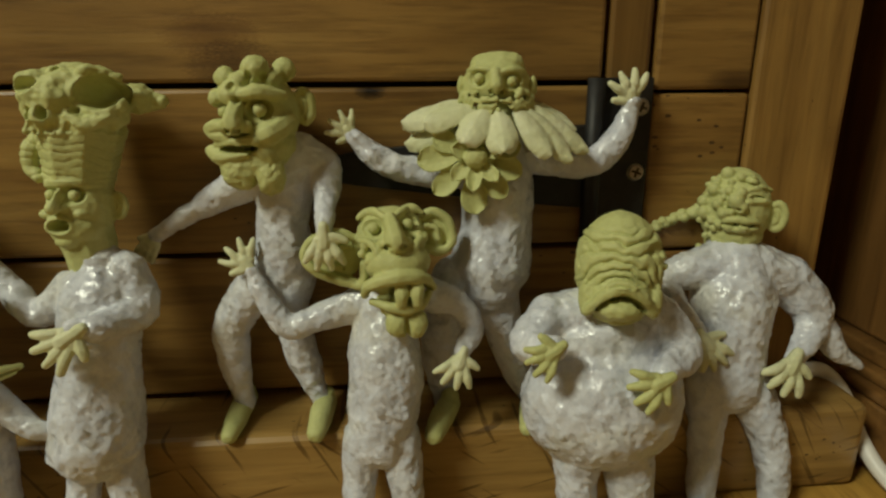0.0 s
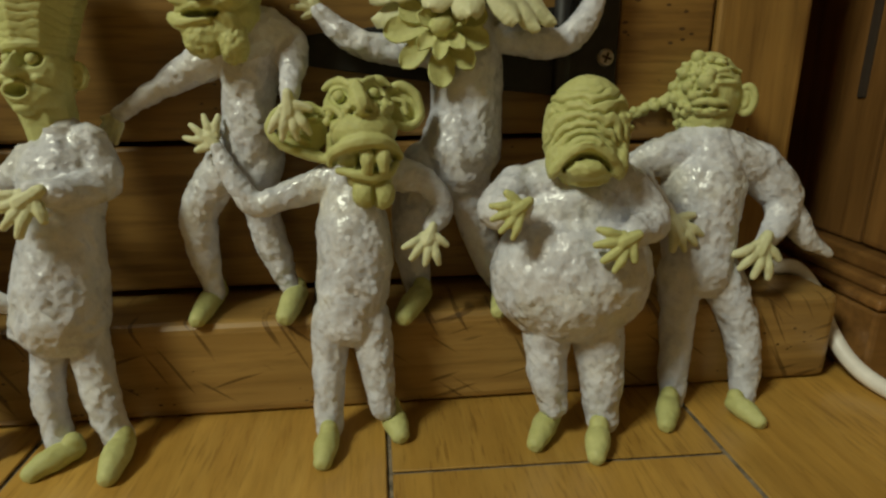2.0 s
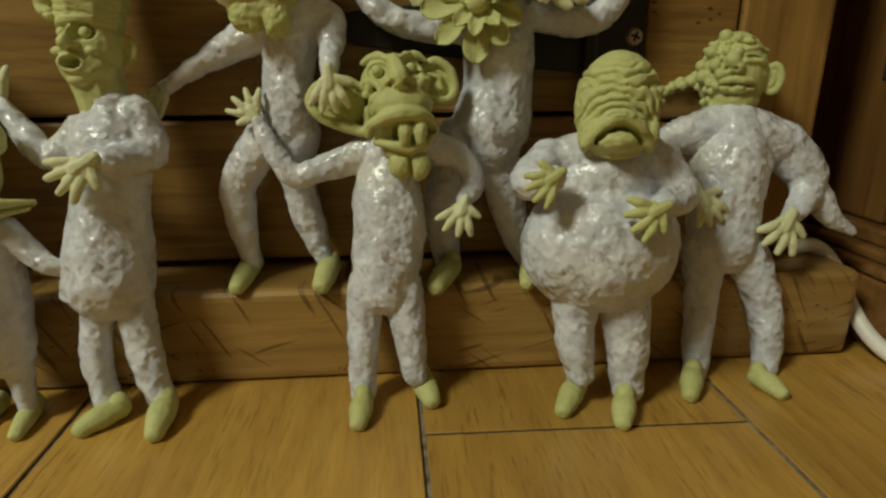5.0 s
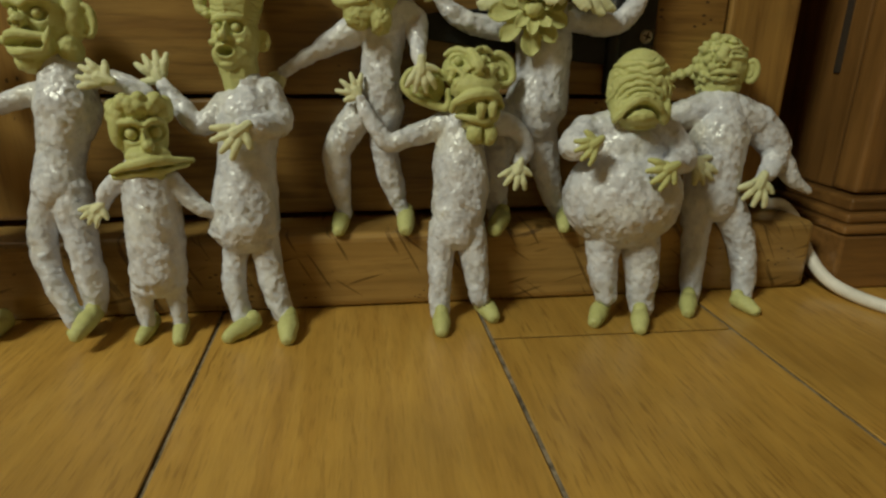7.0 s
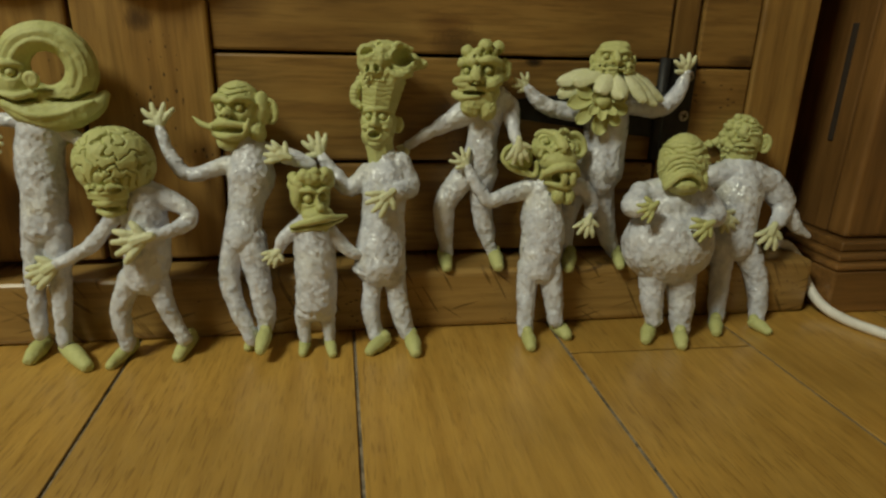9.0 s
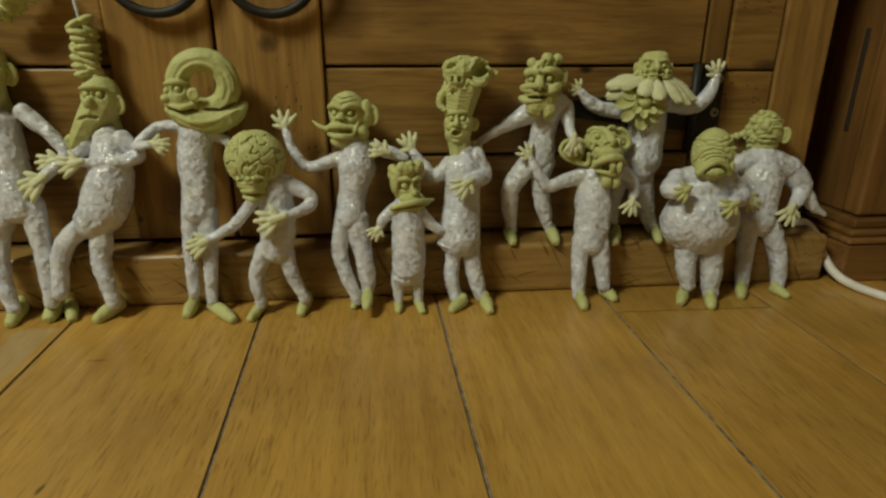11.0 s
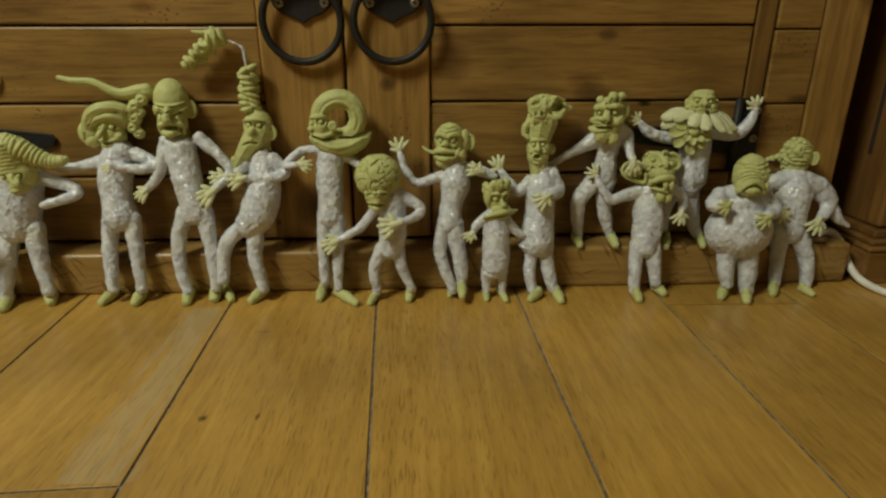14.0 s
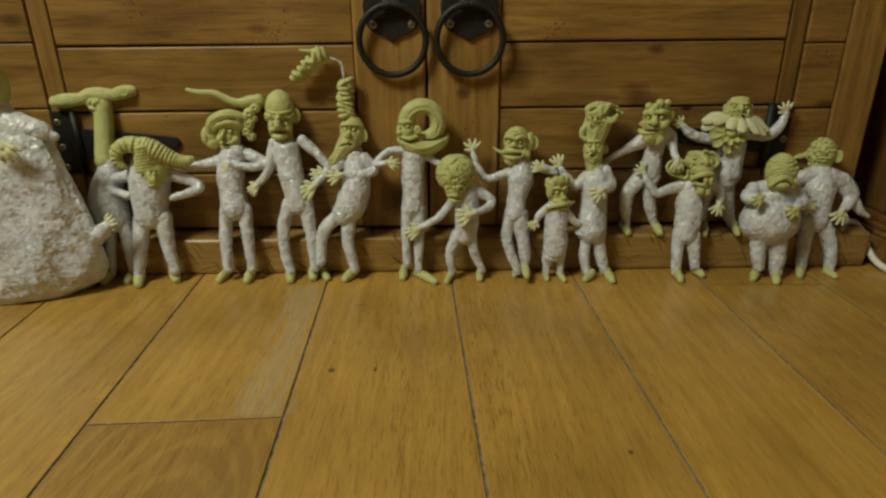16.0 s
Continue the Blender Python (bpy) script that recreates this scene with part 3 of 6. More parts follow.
class Head:
    """A head's own frame: x to its side, f forwards, z up, in half head heights."""

    def __init__(self, s, centre, half, yaw, pitch, roll):
        self.s, self.half = s, half / 1000
        self.m = Matrix.Translation(Vector(centre) / 1000) @ Euler((radians(-pitch), radians(roll), radians(yaw))).to_matrix().to_4x4()
        self.r = (0.7, 0.7, 1.0)
        self.c = (0, 0, 0)
        self.random = random.Random(round(half * 100))
        self.dents, self.relief = [], None
        s.heads.append(self)

    def place(self, x, f, z):
        return self.m @ (Vector((x, -f, z)) * self.half)

    def ball(self, x, f, z, rx, rf=None, rz=None, tilt=0, col="clay"):
        rf, rz = rf or rx, rz or rx
        t = self.m.copy()
        t.translation = self.place(x, f, z)
        t = t @ Euler((0, radians(tilt), 0)).to_matrix().to_4x4() @ Matrix.Diagonal((rx * self.half, rf * self.half, rz * self.half, 1))
        bmesh.ops.create_icosphere(self.s.bm[col], subdivisions=3 if max(rx, rz) > 0.4 else 2, radius=1.0, matrix=t)

    def skull(self, x, f, z, rx, rf, rz):
        self.c, self.r = (x, f, z), (rx, rf, rz)
        self.ball(x, f, z, rx, rf, rz)

    def front(self, x, z):
        """How far forward the skull's skin lies at x, z."""
        k = 1 - ((x - self.c[0]) / self.r[0]) ** 2 - ((z - self.c[2]) / self.r[2]) ** 2
        return self.c[1] + self.r[1] * math.sqrt(max(k, 0.02))

    def tube(self, *pts, col="clay"):
        skin(self.s.bm[col], [(*self.place(x, f, z), r * self.half) for x, f, z, r in pts], 8)

    def arc(self, x0, x1, z, sag, r, out=0.0):
        """A fold across the skull from x0 to x1, its middle lifted by sag."""
        pts = []
        for u in np.linspace(0, 1, 6):
            x, zz = x0 + (x1 - x0) * u, z + sag * (1 - (2 * u - 1) ** 2)
            pts.append((x, self.front(x, zz) + out, zz, r * (0.55 + 0.45 * math.sin(math.pi * u))))
        self.tube(*pts)

    def loop(self, x, f, z, rx, rz, r):
        self.tube(*[(x + rx * math.sin(a), f, z + rz * math.cos(a), r) for a in np.linspace(0, 2 * math.pi, 12)])

    def dent(self, x, z, rx, rz, depth, tilt=0):
        """A hollow pressed into the front of the clay."""
        self.dents.append((x, z, rx, rz, depth, radians(tilt)))

    def trench(self, pts, r, depth):
        """A hollow along a line of (x, z)."""
        for (x0, z0), (x1, z1) in zip(pts, pts[1:]):
            turn = math.atan2(z1 - z0, x1 - x0)
            self.dents.append(((x0 + x1) / 2, (z0 + z1) / 2, math.hypot(x1 - x0, z1 - z0) * 0.72 + r * 0.3, r, depth, turn))

    def eye(self, x, z, r, f=None):
        """An eyeball in a sunken socket."""
        f = self.front(x, z) if f is None else f
        self.dent(x, z, r * 1.6, r * 1.3, r * 1.15)
        self.ball(x, f - r * 0.62, z, r * 0.9, col="eye")

    def petal(self, base, tip, wide, cup=0.3, face=(0, 1, 0.4), col="pale", thick=0.07):
        """A thin spoon-shaped petal from base to tip, hollow on its inner side."""
        a, b = Vector(base), Vector(tip)
        way = b - a
        side = way.cross(Vector(face)).normalized()
        out = side.cross(way).normalized()
        bm, n, layers = self.s.bm[col], 10, []
        for lift in (0.0, -thick):
            rows = []
            for i in range(n + 1):
                u = i / n
                w = wide * (math.sin(math.pi * min(0.5, 0.1 + 0.62 * u)) if u < 0.65 else math.sqrt(max(0.02, 1 - ((u - 0.65) / 0.36) ** 2)))
                rows.append([bm.verts.new(self.place(*(a + way * u + side * w * v + out * (lift + cup * wide * (1 - v * v) * (0.4 + 0.6 * u) - 0.12 * u * u * way.length)))) for v in (-1, -0.75, -0.4, 0, 0.4, 0.75, 1)])
            layers.append(rows)
        for rows, flip in ((layers[0], False), (layers[1], True)):
            for p, q in zip(rows, rows[1:]):
                for k in range(6):
                    face_ = (p[k], p[k + 1], q[k + 1], q[k])
                    bm.faces.new(face_ if flip else face_[::-1])
        rim = [[r[0] for r in rows] + rows[-1][1:] + [r[-1] for r in reversed(rows[:-1])] + list(reversed(rows[0][1:-1])) for rows in layers]
        for i in range(len(rim[0])):
            j = (i + 1) % len(rim[0])
            bm.faces.new((rim[0][i], rim[0][j], rim[1][j], rim[1][i]))

    def press(self, co, no):
        """Press the hollows and folds of this head into the clay vertices near it."""
        inv = np.array(self.m.inverted())
        local = (co @ inv[:3, :3].T + inv[:3, 3]) / self.half
        x, f, z = local[:, 0], -local[:, 1], local[:, 2]
        push = np.zeros(len(co))
        for x0, z0, rx, rz, depth, turn in self.dents:
            dx, dz = x - x0, z - z0
            p, q = (dx * math.cos(turn) + dz * math.sin(turn)) / rx, (dz * math.cos(turn) - dx * math.sin(turn)) / rz
            push = np.maximum(push, np.where(f > 0.05, depth * np.clip(1 - (p * p + q * q) ** 1.5, 0, 1), 0))
        back = np.array(self.m.to_3x3() @ Vector((0, 1, 0)))
        moved = co + back * (push * self.half)[:, None]
        if self.relief:
            for i in np.nonzero((np.abs(x) < 2.5) & (np.abs(z) < 4))[0]:
                moved[i] += no[i] * self.relief(x[i], f[i], z[i]) * self.half
        return moved

    def ear(self, x, f, z, rx, rz, tilt=0):
        self.ball(x, f, z, rx * 0.9, 0.1, rz * 0.9, tilt)
        self.loop(x, f + 0.06, z, rx, rz, 0.075)
        self.loop(x - 0.05 * (1 if x > 0 else -1), f + 0.08, z, rx * 0.45, rz * 0.5, 0.05)

    def neck(self, r=0.5, x=0.0, down=1.35):
        self.tube((0, -0.1, -0.5, r), (x, -0.15, -down, r * 0.95))


class Sculpt:
    def __init__(self):
        self.bm = {"foil": bmesh.new(), "clay": bmesh.new(), "pale": bmesh.new(), "eye": bmesh.new()}
        self.heads = []
        self.skin = "pale"

    def ball(self, col, c, r):
        t = Matrix.Translation(Vector(c) / 1000) @ Matrix.Diagonal((r[0] / 1000, r[1] / 1000, r[2] / 1000, 1))
        bmesh.ops.create_icosphere(self.bm[col], subdivisions=3, radius=1.0, matrix=t)

    def tube(self, col, *pts):
        skin(self.bm[col], [tuple(v / 1000 for v in p) for p in pts], 24)

    def bell(self, col, *rings):
        """A closed gown of oval rings (x, y, z, half width, half depth) in millimetres."""
        bm, loops_, sides = self.bm[col], [], 40
        for x, y, z, rx, ry in rings:
            ring = []
            for i in range(sides):
                a = 2 * math.pi * i / sides
                k = 1 + 0.035 * math.sin(5 * a + z * 0.03) + 0.02 * math.sin(9 * a - z * 0.05)
                ring.append(bm.verts.new(((x + rx * k * math.cos(a)) / 1000, (y + ry * k * math.sin(a)) / 1000, z / 1000)))
            loops_.append(ring)
        for a, b in zip(loops_, loops_[1:]):
            for i in range(sides):
                bm.faces.new((a[i], a[(i + 1) % sides], b[(i + 1) % sides], b[i]))
        bm.faces.new(list(reversed(loops_[0])))
        bm.faces.new(loops_[-1])

    def palm(self, wrist, tips, fan, thumb):
        """An open palm with four fingers and a thumb, flat to the front."""
        a, b = Vector(wrist) / 1000, Vector(tips) / 1000
        way = b - a
        size = way.length * 0.87
        way.normalize()
        across = way.cross(Vector((0, -1, 0.25))).normalized()
        c = a + way * size * 0.34
        bm = self.bm[self.skin]
        skin(bm, [(*a, size * 0.13), (*(a + way * size * 0.2), size * 0.17), (*(a + way * size * 0.45), size * 0.2)], 8)
        skin(bm, [(*(c - across * size * 0.13), size * 0.13), (*(c + across * size * 0.13), size * 0.13)], 8)
        for i, k in enumerate((-0.5, -0.17, 0.17, 0.5)):
            turn = radians(fan) * k * 0.8
            d = way * math.cos(turn) + across * math.sin(turn)
            root = c + across * size * 0.36 * k + way * size * 0.06
            reach = size * (0.54, 0.6, 0.6, 0.5)[i]
            lift = Vector((0, -1, 0)) * size * 0.06
            skin(bm, [(*root, size * 0.105), (*(root + d * reach * 0.55 + lift), size * 0.122), (*(root + d * reach * 1.06), size * 0.088)], 8)
        turn = radians(min(fan, 80) * 0.5 + 32) * thumb
        d = way * math.cos(turn) + across * math.sin(turn)
        root = a + way * size * 0.2 + across * thumb * size * 0.1
        skin(bm, [(*root, size * 0.105), (*(root + d * size * 0.26), size * 0.13), (*(root + d * size * 0.44), size * 0.095)], 7)

    def shoe(self, heel, toe, r):
        a, b = Vector(heel) / 1000, Vector(toe) / 1000
        r = r * 0.93 / 1000
        mid = a.lerp(b, 0.5)
        skin(self.bm["clay"], [(a.x, a.y, a.z, r * 0.82), (mid.x, mid.y, mid.z + r * 0.12, r * 0.92), (b.x, b.y, b.z, r * 0.68)], 24)
        bmesh.ops.create_icosphere(self.bm["clay"], subdivisions=3, radius=1.0, matrix=Matrix.Translation((a.x, a.y, a.z + r * 0.5)) @ Matrix.Diagonal((r * 0.72, r * 0.72, r * 0.8, 1)))

    def head(self, centre, half, yaw=0, pitch=0, roll=0):
        return Head(self, centre, half, yaw, pitch, roll)

    def finish(self, name, at, fine, wrap=foil):
        verts, faces, which = [], [], []
        for col, slot, voxel, rounds in (("clay", 0, fine * 0.85, 1), ("foil", 1, fine * 1.3, 1), ("pale", 2, fine * 0.85, 1), ("eye", 0, fine * 0.85, 1)):
            if not self.bm[col].verts:
                continue
            co, no, poly = remeshed(self.bm[col], voxel, rounds)
            if col == "clay":
                for h in self.heads:
                    co = h.press(co, no)
            for p, q in zip(co, no):
                v = Vector(p)
                if slot == 1:
                    k = 0.0007 * noise.noise(v * 110) + 0.0009 * (0.3 - abs(noise.noise(v * 170 + Vector((5, 1, 7))))) + 0.0005 * (0.3 - abs(noise.noise(v * 360)))
                else:
                    k = 0.0003 * noise.noise(v * 240) + 0.00014 * noise.noise(v * 520)
                p += q * k
            start = sum(len(v) for v in verts)
            verts.append(co)
            faces += [[i + start for i in f] for f in poly]
            which += [slot] * len(poly)
        co = np.concatenate(verts)
        co[:, 2] = np.maximum(co[:, 2], 0.0)
        mesh = bpy.data.meshes.new(name)
        mesh.from_pydata(co.tolist(), [], faces)
        mesh.materials.append(clay)
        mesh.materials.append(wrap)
        mesh.materials.append(pale_clay)
        mesh.polygons.foreach_set("material_index", which)
        mesh.polygons.foreach_set("use_smooth", [True] * len(faces))
        mesh.update()
        ob = new(name, mesh)
        ob.location = at
        return ob


PLACES = {}


def head_wrinkled(h):
    h.skull(0, 0, 0, 0.76, 0.72, 1.0)
    h.ball(-0.03, 0.22, -0.46, 0.63, 0.54, 0.5)
    h.tube((-0.56, 0.5, -0.72, 0.1), (-0.3, 0.72, -0.44, 0.13), (-0.04, 0.8, -0.3, 0.14), (0.24, 0.72, -0.42, 0.13), (0.5, 0.5, -0.7, 0.1))
    h.ball(-0.04, 0.66, -0.68, 0.34, 0.22, 0.19)
    h.arc(-0.4, 0.36, -0.86, -0.05, 0.07, 0.12)
    h.trench([(-0.4, -0.68), (-0.25, -0.52), (-0.05, -0.46), (0.15, -0.5), (0.36, -0.68)], 0.06, 0.26)
    h.dent(0.52, 0.34, 0.16, 0.12, 0.12)
    h.dent(-0.5, 0.36, 0.14, 0.09, 0.08)
    for x in (-0.56, 0.54):
        h.ball(x, 0.36, -0.52, 0.16, 0.2, 0.34)
    for z, w in ((0.22, 0.1), (0.06, 0.12)):
        h.ball(0.66, 0.2, z, w, 0.2, 0.08)

    def folds(x, f, z):
        if f < -0.15 or z > 0.74 or z < -0.95:
            return 0.0
        u = min(1.0, max(0.0, (0.62 - z) / 0.8))
        bend = (-0.62 + 1.75 * u) * (x + 0.08) ** 2 if z > -0.5 else 0.3 * x * x
        level = z + bend + 0.055 * noise.noise((x * 2.6, z * 2.0, 3.0)) * 1.7 + 0.045 * noise.noise((x * 6.0, z * 4.0, 9.0))
        edge = min(1.0, (0.74 - z) * 5) * min(1.0, max(0.0, (0.8 - abs(x)) * 5)) * (1.0 if z > -0.3 else 0.08)
        return edge * (0.03 - 0.095 * (1 - abs(math.sin(level * 22.0))) ** 2.0) + 0.008 * noise.noise((x * 9.0, f * 9.0, z * 9.0))

    h.relief = folds


def head_lumpy(h):
    h.trench([(-0.1, -0.15), (0.2, -0.13), (0.5, -0.17)], 0.04, 0.12)
    h.dent(0.42, 0.42, 0.16, 0.05, 0.12, -12)
    h.trench([(0.1, 0.72), (0.4, 0.66), (0.6, 0.5)], 0.03, 0.07)
    h.trench([(0.15, 0.84), (0.42, 0.78), (0.62, 0.64)], 0.03, 0.06)
    h.dent(-0.06, 0.2, 0.05, 0.04, 0.12)
    h.dent(0.14, 0.2, 0.05, 0.04, 0.12)
    h.skull(0, 0, 0.05, 0.72, 0.68, 0.92)
    h.ball(0.05, 0.1, -0.45, 0.58, 0.55, 0.42)
    kept = []
    for _ in range(400):
        x, z = h.random.uniform(-0.72, 0.3), h.random.uniform(-0.3, 0.95)
        if (x / 0.72) ** 2 + (z / 0.95) ** 2 < 1:
            r = h.random.uniform(0.06, 0.15)
            if all((x - a) ** 2 + (z - b) ** 2 > (0.78 * (r + c)) ** 2 for a, b, c in kept):
                kept.append((x, z, r))
                h.ball(x, h.front(x, z) + 0.03, z, r)
    for x in np.linspace(-0.5, 0.35, 9):
        h.ball(x, h.front(x, -0.5) + 0.05, -0.52 + h.random.uniform(-0.06, 0.06), h.random.uniform(0.05, 0.09))
    h.ball(0.05, 0.7, 0.35, 0.17, 0.15, 0.17)
    h.arc(-0.15, 0.5, -0.08, 0.05, 0.08, 0.05)
    h.arc(-0.1, 0.5, -0.22, -0.03, 0.07, 0.05)
    h.arc(0.15, 0.65, 0.3, 0.06, 0.07)
    h.arc(0.2, 0.65, 0.55, 0.06, 0.06)
    h.ear(0.82, -0.05, -0.02, 0.16, 0.28, 8)
    for u in np.linspace(0, 1, 8):
        for k in range(3):
            h.ball(-0.68 - 1.15 * u + h.random.uniform(-0.06, 0.06), 0.15 + 0.6 * u + h.random.uniform(-0.08, 0.08), -0.02 - 0.5 * u + h.random.uniform(-0.07, 0.07), 0.13 - 0.05 * u)
    h.neck(0.58, 0.02, 1.15)
    for k in range(14):
        a = k / 14 * math.pi
        h.ball(0.6 * math.cos(a), 0.35 + 0.12 * math.sin(a), -0.85 + h.random.uniform(-0.1, 0.1), 0.08)


def head_bucktooth(h):
    h.skull(0, 0, 0.4, 0.68, 0.62, 0.58)
    # broad muzzle over an open mouth
    h.ball(0.08, 0.48, -0.1, 0.64, 0.57, 0.43)
    h.ball(0.08, 0.3, -0.55, 0.58, 0.4, 0.4)
    h.tube((-0.56, 0.6, -0.66, 0.1), (-0.46, 0.78, -0.48, 0.13), (-0.15, 0.97, -0.36, 0.15), (0.2, 1.0, -0.32, 0.15), (0.52, 0.85, -0.38, 0.14), (0.72, 0.6, -0.58, 0.1))
    h.trench([(-0.42, -0.7), (-0.1, -0.66), (0.25, -0.64), (0.62, -0.62)], 0.16, 0.38)
    for x in (0.1, 0.4):
        h.tube((x, 0.84, -0.42, 0.13), (x + 0.01, 0.92, -0.64, 0.14), (x + 0.01, 0.9, -0.82, 0.11), col="eye")
    h.tube((-0.42, 0.6, -0.82, 0.08), (-0.12, 0.78, -0.9, 0.1), (0.2, 0.8, -0.97, 0.11), (0.52, 0.68, -0.88, 0.1), (0.66, 0.5, -0.72, 0.08), col="eye")
    h.ball(0.15, 0.42, -1.0, 0.44, 0.36, 0.22)
    h.ball(0.05, 0.56, -1.26, 0.26, 0.26, 0.3)
    h.ball(0.38, 0.56, -1.28, 0.25, 0.26, 0.32)
    h.trench([(0.21, -1.2), (0.23, -1.55)], 0.06, 0.14)
    h.eye(-0.34, 0.56, 0.14)
    h.eye(0.32, 0.62, 0.13)
    # long nose that widens to its tip
    h.tube((-0.02, 0.56, 0.76, 0.12), (0.0, 0.74, 0.58, 0.17), (0.04, 0.92, 0.38, 0.21), (0.06, 0.95, 0.3, 0.2))
    for x in (-0.16, 0.24):
        h.ball(x, 0.78, 0.3, 0.13, 0.14, 0.12)
    h.dent(-0.1, 0.24, 0.07, 0.06, 0.18)
    h.dent(0.18, 0.24, 0.07, 0.06, 0.18)
    h.arc(-0.62, -0.12, 0.76, 0.12, 0.1, 0.06)
    h.arc(0.12, 0.62, 0.82, 0.1, 0.1, 0.06)
    h.tube((-0.6, 0.45, 0.36, 0.07), (-0.42, 0.68, 0.3, 0.08), (-0.3, 0.8, 0.12, 0.07), (-0.5, 0.72, -0.05, 0.05))
    h.tube((0.62, 0.45, 0.4, 0.07), (0.48, 0.68, 0.3, 0.08), (0.4, 0.8, 0.14, 0.07), (0.58, 0.72, 0.0, 0.05))
    for x, z in ((0.5, 0.42), (0.6, 0.36), (0.54, 0.26), (-0.52, 0.22), (-0.58, 0.1)):
        h.ball(x, 0.55, z, 0.09)
    # wide hollow ears
    h.ball(-1.1, -0.1, 0.0, 0.52, 0.1, 0.46, 20)
    h.tube((-0.6, -0.05, 0.3, 0.08), (-1.05, 0.0, 0.5, 0.09), (-1.55, 0.0, 0.35, 0.09), (-1.72, 0.0, 0.0, 0.09), (-1.4, 0.0, -0.32, 0.1), (-0.85, 0.0, -0.5, 0.12), (-0.6, 0.1, -0.55, 0.1), (-0.55, 0.1, -0.15, 0.1))
    h.tube((-0.8, 0.0, 0.2, 0.06), (-1.2, 0.02, 0.22, 0.06), (-1.35, 0.02, -0.02, 0.06), (-1.0, 0.02, -0.22, 0.06))
    h.ball(0.88, -0.1, 0.42, 0.38, 0.1, 0.36, -25)
    h.tube((0.55, -0.05, 0.66, 0.08), (0.85, 0.0, 0.84, 0.1), (1.16, 0.0, 0.62, 0.1), (1.24, 0.0, 0.22, 0.09), (0.98, 0.0, 0.02, 0.09), (0.66, 0.05, 0.1, 0.08))
    h.tube((0.7, 0.05, 0.55, 0.06), (0.9, 0.04, 0.5, 0.06), (0.95, 0.04, 0.28, 0.06))
    h.neck(0.42, 0.05, 1.2)


def head_warty(h):
    h.skull(0.05, 0, 0.25, 0.7, 0.66, 0.78)
    h.ball(0.12, 0.1, -0.35, 0.56, 0.58, 0.5)
    # knobs over the brow, one with two holes
    for x, f, z, r in ((0.09, 0.36, 1.05, 0.26), (0.54, 0.12, 1.03, 0.23), (-0.48, 0.3, 0.9, 0.21), (-0.2, 0.45, 0.85, 0.17), (-0.62, 0.38, 0.54, 0.19), (-0.32, 0.55, 0.62, 0.25), (0.32, 0.3, 0.86, 0.18)):
        h.ball(x, f, z, r)
    for x, z in ((0.0, 0.93), (0.24, 0.92), (0.56, 0.9), (-0.28, 0.74), (-0.2, 0.5)):
        h.dent(x, z, 0.075, 0.085, 0.11)
    h.tube((-0.1, 0.66, 0.62, 0.13), (0.2, 0.7, 0.66, 0.15), (0.55, 0.5, 0.58, 0.12))
    h.eye(0.16, 0.34, 0.15, 0.7)
    h.eye(-0.52, 0.3, 0.12, 0.56)
    h.tube((-0.22, 0.7, 0.42, 0.12), (-0.27, 0.86, 0.2, 0.19), (-0.27, 0.88, 0.1, 0.2))
    for x in (-0.46, -0.08):
        h.ball(x, 0.76, 0.06, 0.13)
    h.dent(-0.34, 0.0, 0.06, 0.05, 0.14)
    h.dent(-0.18, 0.0, 0.06, 0.05, 0.14)
    # sausage lips and hanging cheek
    h.tube((-0.42, 0.62, 0.1, 0.1), (-0.66, 0.55, 0.04, 0.14), (-0.84, 0.4, -0.02, 0.12), (-0.66, 0.55, -0.12, 0.12), (-0.45, 0.66, -0.12, 0.1))
    h.tube((-0.84, 0.36, -0.42, 0.13), (-0.66, 0.52, -0.5, 0.15), (-0.4, 0.66, -0.48, 0.11), (-0.16, 0.7, -0.44, 0.08))
    h.tube((-0.7, 0.46, -0.28, 0.09), (-0.35, 0.68, -0.24, 0.1), (0.05, 0.74, -0.2, 0.12))
    h.tube((0.08, 0.6, -0.16, 0.18), (0.34, 0.62, -0.06, 0.22), (0.62, 0.36, 0.12, 0.18))
    h.tube((0.12, 0.6, -0.32, 0.17), (0.24, 0.56, -0.52, 0.17), (0.32, 0.45, -0.7, 0.15))
    h.trench([(-0.55, -0.36), (-0.25, -0.36), (0.02, -0.34)], 0.08, 0.4)
    # forked beard, pitted
    h.ball(-0.3, 0.5, -0.76, 0.4, 0.24, 0.4, 12)
    h.ball(-0.05, 0.46, -0.66, 0.46, 0.24, 0.3)
    h.ball(0.2, 0.5, -0.84, 0.32, 0.24, 0.42, -8)
    h.trench([(-0.04, -0.95), (-0.05, -1.35)], 0.06, 0.22)
    h.ear(0.85, -0.1, 0.36, 0.15, 0.3, 5)
    h.neck(0.45, 0.3, 1.1)
    h.relief = lambda x, f, z: 0.03 * noise.noise((x * 7, f * 7, z * 7)) - 0.05 * max(0.0, noise.noise((x * 11, f * 11, z * 11)) - 0.15) if z < -0.6 and f > 0.3 else 0.015 * noise.noise((x * 6, f * 6, z * 6))


